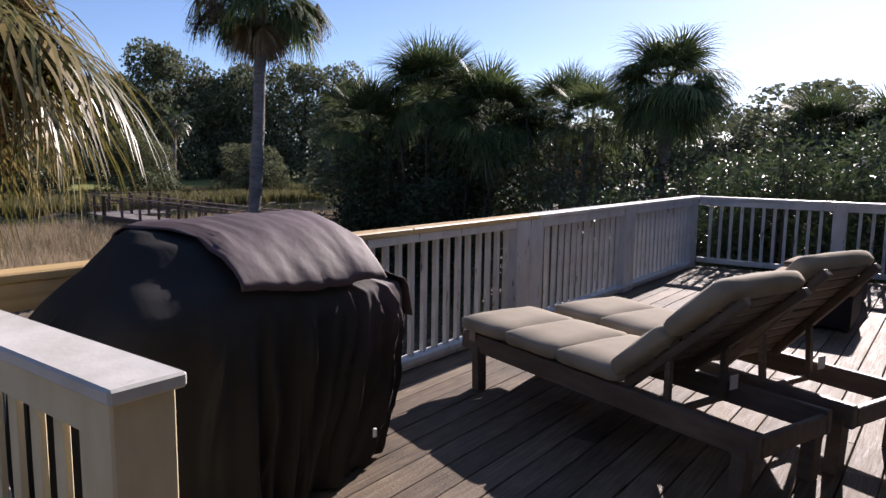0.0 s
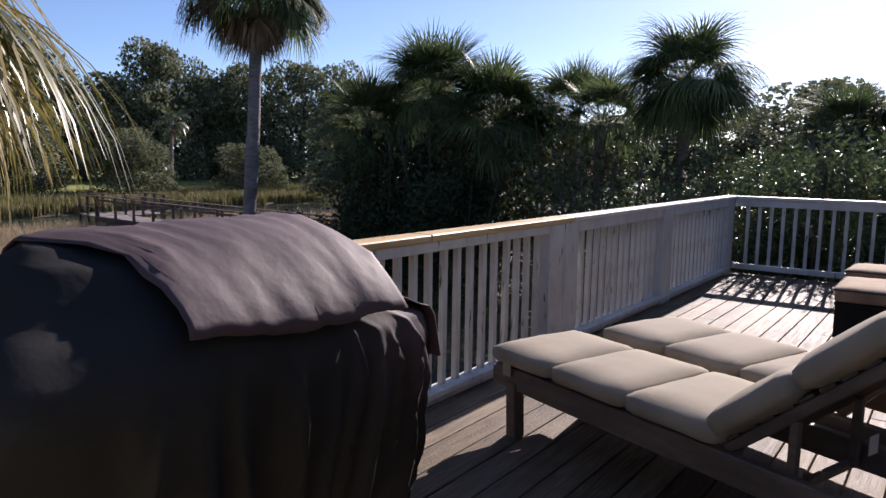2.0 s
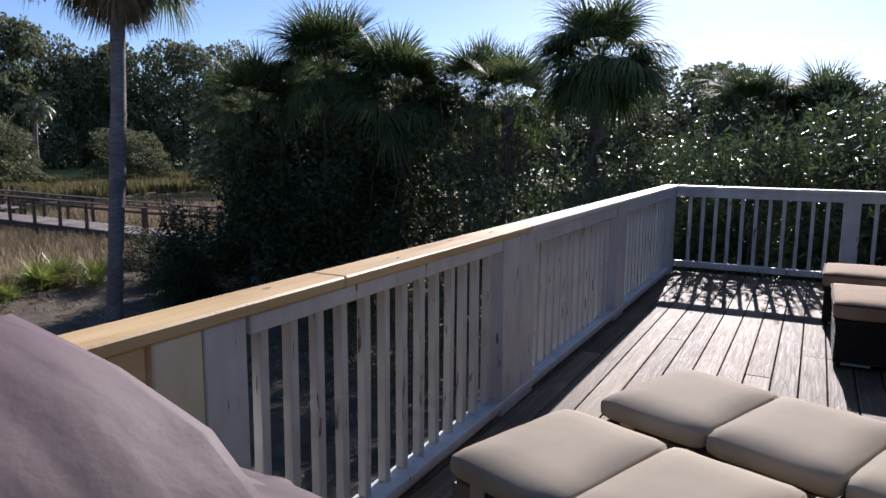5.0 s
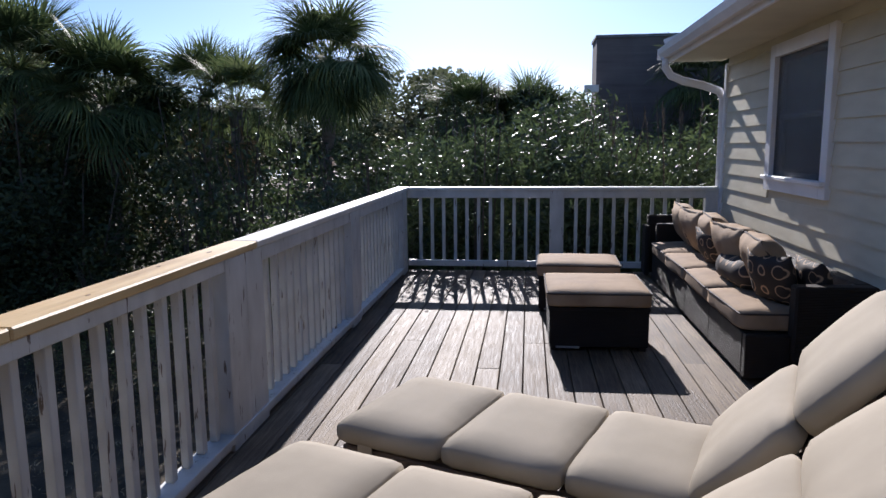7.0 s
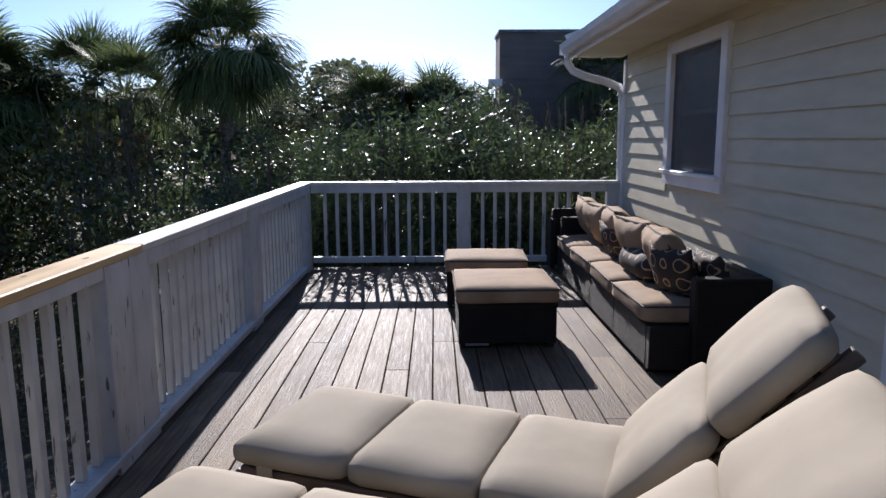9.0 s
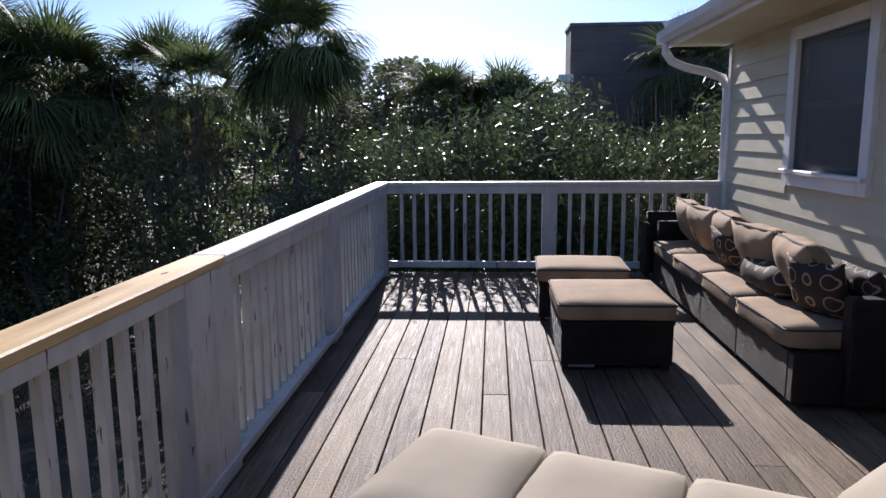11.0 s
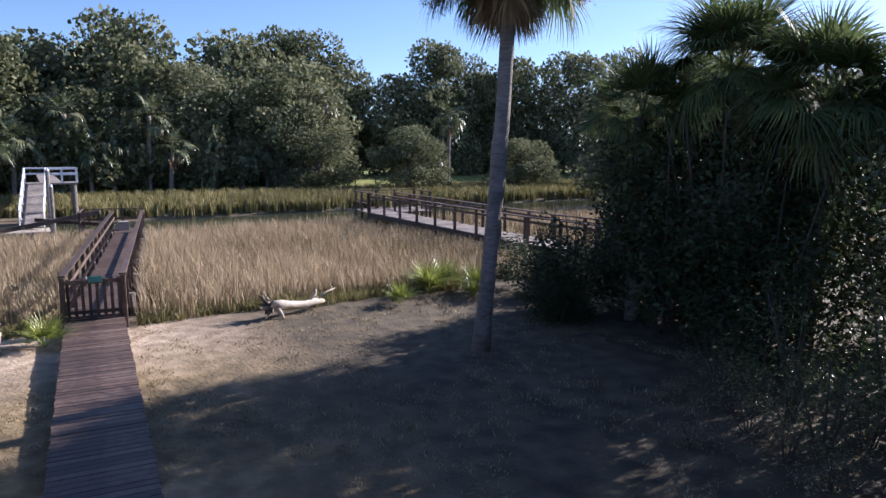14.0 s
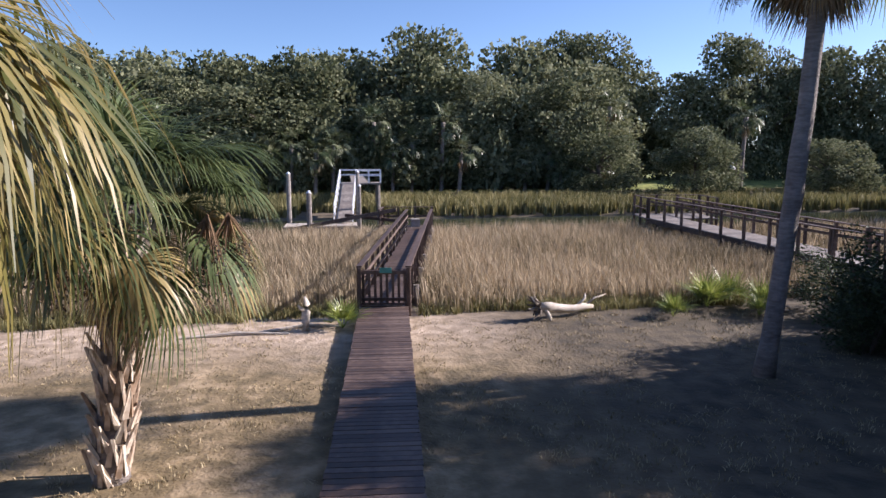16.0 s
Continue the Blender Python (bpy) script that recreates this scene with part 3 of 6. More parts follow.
def build_far_rail():
    rail = thing("far_railing", Matrix(), "white deck railing with thin square balusters and worn paint", "railing", kind="structure")
    part("cap", box_bm(.021, HX - .004, FY - .02, FY + .135, .912, .949, .006), M_WHITE_CAP, rail)
    part("top_rail", box_bm(.012, HX - .004, FY + .0, FY + .035, .83, .911), M_WHITE, rail)
    part("bottom_rail", box_bm(.012, HX - .004, FY + .0, FY + .06, .06, .125), M_WHITE, rail)
    posts = [(1.60, 1.75), (3.24, HX - .005)]
    for a, b in posts:
        part("post", box_bm(a, b, FY - .008, FY + .09, 0, .911), M_WHITE, rail)
    for a, b in ((.02, 1.60), (1.75, 3.24)):
        n = int(round((b - a) / .132)) - 1
        for k in range(n):
            x = a + (k + 1) * (b - a) / (n + 1)
            put("baluster", BALUSTER_THIN, rail, pose(x, FY + .06, .10, 0, 0, 0) @ Matrix.Diagonal((1, 1, 1.01, 1)))


def build_stair_rail():
    rail = thing("stair_railing", Matrix(), "cream-white railing end with a thick capped post and worn edges", "railing", kind="structure")
    part("cap", box_bm(.03, 1.465, -.445, -.26, .875, .913, .007), M_WHITE_CAP, rail)
    part("end_post", box_bm(1.30, 1.44, -.43, -.275, 0, .874, .006), M_CREAM, rail)
    part("top_rail", box_bm(.03, 1.30, -.42, -.385, .77, .874), M_CREAM, rail)
    part("bottom_rail", box_bm(.03, 1.30, -.42, -.36, .05, .11), M_CREAM, rail)
    for k in range(9):
        put("baluster", BALUSTER_CREAM, rail, pose(1.20 - k * .136, -.365, .11, 0, 0, 90) @ Matrix.Diagonal((1, 1, .96, 1)))


build_left_rail()
build_far_rail()
build_stair_rail()

# ---- house ----
WIN = (5.80, 6.83, 1.13, 2.10)
DOOR = (2.75, 3.72, 0.0, 2.03)


def build_house():
    x0, x1 = HX + .02, HX + .17
    pieces = ((-4.5, DOOR[0], -2.75, 2.3), (DOOR[0], DOOR[1], DOOR[3], 2.3), (DOOR[0], DOOR[1], -2.75, -.045), (DOOR[1], WIN[0], -2.75, 2.3),
              (WIN[0], WIN[1], -2.75, WIN[2]), (WIN[0], WIN[1], WIN[3], 2.3), (WIN[1], 8.36, -2.75, 2.3))
    bm = bmesh.new()
    for a, b, c, d in pieces:
        add_box(bm, x0, x1, a, b, c, d)
    tagged(new("wall_west", mesh_of("wall_west", bm, M_WALL)), "cream house wall behind lap siding", "wall", kind="structure")
    bm = bmesh.new()
    add_box(bm, x1, 10.0, 8.21, 8.36, -2.75, 2.3)
    for k in range(10):
        z = 2.3 + k * .16
        add_box(bm, x1 + .25 + k * .42, 10.0, 8.21, 8.36, z, z + .16)
    tagged(new("wall_north", mesh_of("wall_north", bm, M_WALL)), "cream gable wall of the house", "wall", kind="structure")
    tagged(new("wall_south", mesh_of("wall_south", box_bm(x1, 10, -4.5, -4.35, -2.75, 3), M_WALL)), "cream side wall of the house", "wall", kind="structure")
    tagged(new("wall_east", mesh_of("wall_east", box_bm(9.85, 10, -4.35, 8.21, -2.75, 3), M_WALL)), "cream back wall of the house", "wall", kind="structure")
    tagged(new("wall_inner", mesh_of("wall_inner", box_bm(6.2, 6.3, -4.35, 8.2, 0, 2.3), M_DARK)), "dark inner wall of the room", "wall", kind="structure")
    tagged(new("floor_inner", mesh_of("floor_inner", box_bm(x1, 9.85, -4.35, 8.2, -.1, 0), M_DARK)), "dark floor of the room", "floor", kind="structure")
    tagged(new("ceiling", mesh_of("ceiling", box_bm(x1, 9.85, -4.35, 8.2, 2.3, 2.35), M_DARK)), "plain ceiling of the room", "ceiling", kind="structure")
    # lap siding
    siding = thing("siding", Matrix(), "cream horizontal lap siding boards", "siding", kind="structure")
    spans = [(-4.5, DOOR[0] - .09), (DOOR[1] + .09, WIN[0] - .11), (WIN[1] + .11, 8.31)]
    z = -.9
    cache = {}

    def lap(a, b, z0, h=.156):
        key = (round(b - a, 3), round(h, 3))
        if key not in cache:
            bm = bmesh.new()
            ln = key[0]
            v = [bm.verts.new(p) for p in ((.0, 0, 0), (-.020, 0, 0), (-.004, 0, h), (.0, 0, h), (.0, ln, 0), (-.020, ln, 0), (-.004, ln, h), (.0, ln, h))]
            for f in ((0, 3, 2, 1), (4, 5, 6, 7), (0, 1, 5, 4), (1, 2, 6, 5), (2, 3, 7, 6)):
                bm.faces.new([v[i] for i in f])
            cache[key] = mesh_of("siding_board", bm, M_WALL)
        put("siding_board", cache[key], siding, pose(x0 - .001, a, z0))

    while z < 2.2:
        top = z + .154
        for a, b in spans:
            m = (a + b) / 2 + 0.5 * math.sin(z * 7)
            if b - a > 3:
                lap(a, m - .001, z)
                lap(m + .001, b, z)
            else:
                lap(a, b, z)
        if top <= WIN[2] - .11 or z >= WIN[3] + .03:
            lap(WIN[0] - .11, WIN[1] + .11, z)
        if top <= -.1 or z >= DOOR[3] + .03:
            lap(DOOR[0] - .09, DOOR[1] + .09, z)
        z += .154
    corner = bmesh.new()
    add_box(corner, HX - .012, HX + .02, 8.31, 8.385, -2.7, 2.22, .003)
    add_box(corner, HX + .02, HX + .12, 8.36, 8.385, -2.7, 2.22, .003)
    tagged(new("corner_board", mesh_of("corner_board", corner, M_TRIM)), "white corner board of the house", "trim", kind="structure")
    # window
    w = thing("window_1", Matrix(), "double-hung window with white frame and dark insect screen", "window", kind="structure")
    fr = bmesh.new()
    a, b, c, d = WIN
    for q in ((a - .11, a + .0, c - .11, d + .10), (b, b + .11, c - .11, d + .10), (a + .001, b - .001, d, d + .10), (a + .001, b - .001, c - .11, c)):
        add_box(fr, HX - .028, HX + .02, q[0], q[1], q[2], q[3], .003)
    part("window_frame", fr, M_TRIM, w, "wide white painted casing")
    part("window_sill", box_bm(HX - .06, HX + .05, a - .10, b + .10, c - .02, c + .012), M_TRIM, w)
    sash = bmesh.new()
    for q in ((a, a + .045, c, d), (b - .045, b, c, d), (a + .046, b - .046, d - .045, d), (a + .046, b - .046, c + .013, c + .05), (a + .046, b - .046, (c + d) / 2 - .02, (c + d) / 2 + .02)):
        add_box(sash, HX + .035, HX + .065, q[0], q[1], q[2], q[3], .002)
    part("sash", sash, M_TRIM, w)
    for q in ((c + .05, (c + d) / 2 - .02), ((c + d) / 2 + .02, d - .045)):
        g = part("pane", box_bm(HX + .045, HX + .051, a + .045, b - .045, q[0], q[1], 0), M_GLASS, w)
        g.visible_shadow = False
    part("insect_screen", box_bm(HX + .010, HX + .013, a + .002, b - .002, c + .013, d - .001, 0), M_SCREEN, w, "dark insect screen")
    # added panel, coloured as the room's darkness seen through the glass
    part("blind", box_bm(HX + .10, HX + .112, a, b, c, d, 0), M_DARK, w, "near-black panel behind the glass standing in for the unlit room")
    # door
    a, b, c, d = DOOR
    dr = thing("door_1", Matrix(), "white exterior door in a white casing", "door", kind="structure")
    part("door_panel", box_bm(HX + .03, HX + .07, a, b, 0, d), M_TRIM, dr)
    fr = bmesh.new()
    for q in ((a - .09, a, 0, d + .09), (b, b + .09, 0, d + .09), (a + .001, b - .001, d, d + .09)):
        add_box(fr, HX - .025, HX + .02, q[0], q[1], q[2], q[3], .003)
    part("door_frame", fr, M_TRIM, dr)
    part("door_handle", tube_bm([(HX + .03, a + .08, .95), (HX - .03, a + .08, .95), (HX - .035, a + .18, .95)], [.012] * 3), M_METAL, dr, "dull metal lever handle")
    # roof, soffit, gutter
    ang = math.atan2(1.6, 4.0)
    roof = bmesh.new()
    v = []
    for y in (-4.9, 8.60):
        for x, z in ((2.83, 2.37), (6.9, 4.0), (10.6, 2.5)):
            v.append((x, y, z))
    lo = [roof.verts.new(Vector(p)) for p in v]
    hi = [roof.verts.new(Vector(p) + Vector((0, 0, .10))) for p in v]
    for f in ((0, 1, 4, 3), (1, 2, 5, 4)):
        roof.faces.new([lo[i] for i in f][::-1])
        roof.faces.new([hi[i] for i in f])
    for f in ((0, 1), (1, 2), (2, 5), (5, 4), (4, 3), (3, 0)):
        try:
            roof.faces.new((lo[f[0]], lo[f[1]], hi[f[1]], hi[f[0]]))
        except ValueError:
            pass
    bmesh.ops.recalc_face_normals(roof, faces=roof.faces)
    tagged(new("roof", mesh_of("roof", roof, M_ROOF)), "grey shingled roof with a deep eave", "roof", kind="structure")
    tagged(new("soffit", mesh_of("soffit", box_bm(2.86, HX + .01, -4.9, 8.58, 2.27, 2.29, 0), M_WALL)), "cream boxed soffit under the eave", "soffit", kind="structure")
    tagged(new("fascia", mesh_of("fascia", box_bm(2.835, 2.858, -4.9, 8.60, 2.26, 2.42), M_TRIM)), "white fascia board along the eave", "fascia", kind="structure")
    rake = bmesh.new()
    add_box(rake, 0, 4.45, -.012, .012, -.02, .16, .003, beam_matrix((2.84, 8.615, 2.36), (6.95, 8.615, 4.0)))
    tagged(new("rake_board", mesh_of("rake_board", rake, M_TRIM)), "white rake board at the gable", "trim", kind="structure")
    gut = thing("gutter", Matrix(), "white metal gutter with a curved downspout", "gutter")
    bm = bmesh.new()
    prof = [(2.833, 2.40), (2.833, 2.31), (2.77, 2.30), (2.735, 2.35), (2.72, 2.405), (2.735, 2.405), (2.75, 2.355), (2.775, 2.315), (2.825, 2.32), (2.825, 2.40)]
    rings = [[bm.verts.new((x, y, z)) for x, z in prof] for y in (-4.9, 8.62)]
    k = len(prof)
    for i in range(k):
        bm.faces.new((rings[0][i], rings[0][(i + 1) % k], rings[1][(i + 1) % k], rings[1][i]))
    bm.faces.new(rings[0])
    bm.faces.new(rings[1][::-1])
    bmesh.ops.recalc_face_normals(bm, faces=bm.faces)
    part("trough", bm, M_TRIM, gut)
    part("end_cap", box_bm(2.725, 2.834, 8.62, 8.626, 2.298, 2.408, .002), M_TRIM, gut)
    sp = [(2.79, 8.50, 2.31), (2.79, 8.50, 2.21), (2.85, 8.49, 2.12), (2.98, 8.47, 2.06), (3.18, 8.46, 2.01), (3.34, 8.45, 1.95), (3.385, 8.445, 1.86), (3.39, 8.44, -2.5)]
    part("downspout", tube_bm(sp, [.042] * 8, 10), M_TRIM, gut, "white curved downspout", True)


build_house()


def build_neighbour():
    h = thing("neighbour_house", pose(0, 0, 0), "flat-topped brown-grey house beyond the trees", "house")
    part("wall", box_bm(3.30, 12, 22, 23.4, -2.75, 4.46, 0), M_FARWALL, h)
    part("roof", box_bm(3.27, 12.1, 21.95, 23.5, 4.461, 4.54, 0), M_ROOF, h, "dark flat roof edge")
    part("chimney", box_bm(7.2, 8.2, 21.0, 21.9, -2.75, 5.4, 0), M_FARWALL, h)
    part("vent_hood", box_bm(2.95, 3.35, 21.6, 21.98, 2.9, 3.1), M_TRIM, h, "pale vent hood")


build_neighbour()


def build_creek_house():
    h = thing("creek_house", pose(-77, 0, 0), "brown house half hidden in the wood across the creek", "house")
    part("wall", box_bm(-5, 0, .2, 8.2, -2.2, 3.2, 0), M_FARWALL, h)
    bm = bmesh.new()
    lo = [bm.verts.new(p) for p in ((.7, -.5, 3.2), (.7, 8.9, 3.2), (-5.7, 8.9, 3.2), (-5.7, -.5, 3.2))]
    top = [bm.verts.new(p) for p in ((-2.5, 1.8, 5.0), (-2.5, 6.6, 5.0))]
    for f in ((lo[0], lo[1], top[1], top[0]), (lo[1], lo[2], top[1]), (lo[2], lo[3], top[0], top[1]), (lo[3], lo[0], top[0]), lo[::-1]):
        bm.faces.new(f)
    part("roof", bm, M_ROOF, h)
    for y in (1.0, 2.4, 4.6, 6.2):
        w = part("window", box_bm(.001, .05, y, y + 1.0, .6, 2.2, 0), M_TRIM, h, "pale window frame")
        for k in (0, 1):
            part("pane", box_bm(.051, .06, y + .08, y + .92, .68 + .76 * k, 1.38 + .74 * k, 0), M_GLASSDARK, w)


build_creek_house()


# ---- furniture on the deck ----
def chaise(m, label, lift, pad):
    """Origin at the foot end's near corner; x runs to the head, y across (0 to 0.59)."""
    W = .59
    t = thing("chaise_lounge", m, label, "lounge chair", "chaise lounges on the deck")
    for y in (.012, W - .052):
        part("side_rail", box_bm(.02, 2.0, y, y + .04, .232, .341, .006), M_TEAK, t)
    part("end_rail", box_bm(.0, .035, .012, W - .012, .235, .325, .006), M_TEAK, t)
    part("end_rail", box_bm(1.965, 2.0, .053, W - .053, .235, .325, .006), M_TEAK, t)
    for x, yy in ((.12, .0), (.12, W - .065), (1.90, .0), (1.90, W - .065)):
        bm = bmesh.new()
        vs = add_box(bm, x, x + .065, yy, yy + .065, .0, .27, .004)
        for v in bm.verts:
            if v.co.z < .05:
                v.co.x += .012 if x < 1 else -.012
        part("leg", bm, M_TEAK, t)
    slat = mesh_of("seat_slat", box_bm(0, .06, .05, W - .05, .327, .343, .003), M_TEAK)
    for k in range(15):
        put("seat_slat", slat, t, pose(.05 + k * .078, 0, 0))
    ang = radians(lift)
    hinge = Vector((1.275, 0, .345))
    back = Matrix.Translation(hinge) @ Matrix.Rotation(-ang, 4, "Y")
    for y in (.055, W - .095):
        part("backrest_rail", box_bm(0, pad * 2 + .02, y, y + .04, -.035, .005, .004), M_TEAK, t).matrix_local = back
    slat = mesh_of("backrest_slat", box_bm(0, .06, .06, W - .06, .006, .02, .003), M_TEAK)
    for k in range(9):
        put("backrest_slat", slat, t, back @ pose(.02 + k * .082, 0, 0))
    for y in (.075, W - .105):
        top = back @ Vector((.30, y, -.03))
        part("brace", beam_bm(top, (1.52, y, .26), .03, .03, .003), M_TEAK, t)
    part("cross_bar", beam_bm((1.50, .05, .26), (1.50, W - .05, .26), .03, .03), M_TEAK, t)
    mat = thing("mattress", Matrix(), "", "")
    mat.parent = t
    for key in ("label", "category"):
        if key in mat:
            del mat[key]
    for k in range(3):
        part("pad", cushion_bm(.43, W + .01, .092, .038, .018, seed=k), M_CUSHION, mat, smooth=True)
        mat.children[-1].matrix_local = pose(.208 + k * .43, W / 2, .344, 0, 0, 0)
    for k in range(2):
        p = part("pad", cushion_bm(pad, W + .01, .10, .042, .022, seed=k + 5), M_CUSHION, mat, smooth=True)
        p.matrix_local = back @ pose(pad / 2 + .015 + k * pad, W / 2, .018)
    part("mattress_tie", box_bm(.10, .16, -.004, .001, .30, .37, .001), M_CUSHION, mat)
    part("care_tag", box_bm(1.58, 1.585, W - .14, W - .08, .33, .40, .0), M_TRIM, mat, "small white care tag")
    return t


def build_chaises():
    a = chaise(pose(.395, 2.33, 0, 0, 0, -19.5), "weathered hardwood chaise lounge with beige pads beside the covered grill", 41, .385)
    b = chaise(pose(.675, 3.03, 0, 0, 0, -21.5), "weathered hardwood chaise lounge with beige pads beside the ottoman", 48, .375)


def ottoman(m, w, d, label):
    t = thing("ottoman", m, label, "ottoman", "wicker ottomans")
    part("base", box_bm(.015, w - .015, .015, d - .015, .03, .29, .006), M_WICKER, t)
    part("rim", box_bm(.008, w - .008, .008, d - .008, .285, .305, .004), M_WICKER, t)
    for x in (.03, w - .08):
        for y in (.03, d - .08):
            part("foot", box_bm(x, x + .05, y, y + .05, 0, .03, .003), M_WICKER, t)
    part("stretcher", box_bm(.06, .22, .005, .02, .02, .035, .002), M_METAL, t, "pale metal foot strip")
    c = thing("ottoman_cushion", m @ pose(w / 2, d / 2, .306), "tan box cushion with dark piping resting on the wicker ottoman", "cushion", "ottoman cushions")
    part("cover", cushion_bm(w, d, .115, .028, .012, seed=3), M_TAN, c, smooth=True)
    part("piping", ring_bm(w + .004, d + .004, .098), M_PIPING, c, "dark brown piping")


ottoman(pose(1.50, 5.40, 0, 0, 0, .5), .70, .76, "dark woven wicker ottoman in front of the sofa")
ottoman(pose(1.44, 6.52, 0, 0, 0, -2), .69, .62, "dark woven wicker ottoman beside the far railing")


def build_sofa():
    X0, X1 = 2.62, 3.33
    y0, y1 = 4.80, 7.95
    t = thing("outdoor_sofa", Matrix(), "long dark wicker sectional sofa along the house wall", "sofa")
    n = 4
    L = (y1 - y0 - .09) / n
    for k in range(n):
        a = y0 + .09 + k * L
        part("seat_base", box_bm(X0 + .01, X1, a + .003, a + L - .003, .04, .30, .006), M_WICKER, t)
        part("back_panel", box_bm(X1 - .09, X1, a + .003, a + L - .003, .301, .60, .008), M_WICKER, t)
        part("foot", box_bm(X0 + .03, X0 + .08, a + .03, a + .08, 0, .04, .002), M_WICKER, t)
    part("arm", box_bm(X0 + .26, X1, y0 - .02, y0 + .085, .04, .60, .012), M_WICKER, t)
    part("base_end", box_bm(X0 + .01, X0 + .259, y0 + .02, y0 + .085, .04, .30, .006), M_WICKER, t)
    part("arm", box_bm(X0 + .05, X1, y1 + .003, y1 + .10, .04, .60, .012), M_WICKER, t)
    for k in range(n):
        a = y0 + .085 + k * L
        c = thing("seat_cushion", pose((X0 + X1) / 2 - .06, a + L / 2, .303), "tan box seat cushion with dark piping on the wicker sofa", "cushion", "sofa seat cushions")
        part("cover", cushion_bm(X1 - X0 - .10, L - .008, .125, .03, .014, seed=k, wobble=.009), M_TAN, c, smooth=True)
        part("piping", ring_bm(X1 - X0 - .095, L - .006, .108), M_PIPING, c, "dark brown piping")
        c.matrix_world = pose((X0 + X1) / 2 - .062, a + L / 2, .303, 0, 0, random.Random(k).uniform(-1.5, 1.5))
    big = "tan back pillow leaning on the wicker sofa's back"
    for k, (y, z, rot, tilt) in enumerate(((5.36, .42, 84, 22), (5.95, .43, 97, 24), (6.58, .43, 84, 20), (7.15, .42, 95, 22), (7.66, .42, 86, 20))):
        p = thing("back_pillow", pose(3.03, y, z - .01, 0, 0, rot) @ pose(0, 0, 0, -tilt - 7, 0, 0) @ Matrix.Diagonal((.97, 1.05, .95, 1)), big, "pillow", "back pillows")
        part("cover", pillow_bm(.64, .50, .24, k), M_TAN, p, smooth=True)
        part("piping", tube_bm([(-.30, 0, .01), (-.285, 0, .25), (-.30, 0, .49), (0, 0, .478), (.30, 0, .49), (.285, 0, .25), (.30, 0, .01)], [.006] * 7, 5), M_PIPING, p, "dark brown piping")
    small = "near-black scatter pillow with tan rings on the sofa"
    for k, (x, y, z, rz, rx, s) in enumerate(((2.90, 5.13, .43, 112, -16, .88), (2.90, 6.50, .43, 100, -22, .85), (2.95, 7.30, .43, 75, -20, .95), (3.12, 5.06, .43, 95, -16, .8))):
        p = thing("scatter_pillow", pose(x, y, z, 0, 0, rz) @ pose(0, 0, 0, rx, 0, 0) @ Matrix.Diagonal((s, s, s, 1)), small, "pillow", "patterned pillows")
        part("cover", pillow_bm(.44, .38, .17, k + 10), M_PATTERN, p, smooth=True)
    bo = thing("bolster", pose(2.84, 5.72, .435, 0, 0, 92), "near-black bolster with tan rings lying along the sofa seat", "pillow")
    part("cover", cushion_bm(.62, .20, .19, .09, .008, seed=4, wobble=.012), M_PATTERN, bo, smooth=True)
    # dark armchair in the shaded corner
    a = thing("corner_chair", pose(2.60, 7.55, 0, 0, 0, 0), "dark wicker corner seat in shade beside the far railing", "chair")
    part("seat", box_bm(-.02, .03, .55, .78, .04, .56, .01), M_WICKER, a)
    part("back_panel", box_bm(.03, .75, .72, .80, .04, .66, .01), M_WICKER, a)


build_chaises()
build_sofa()


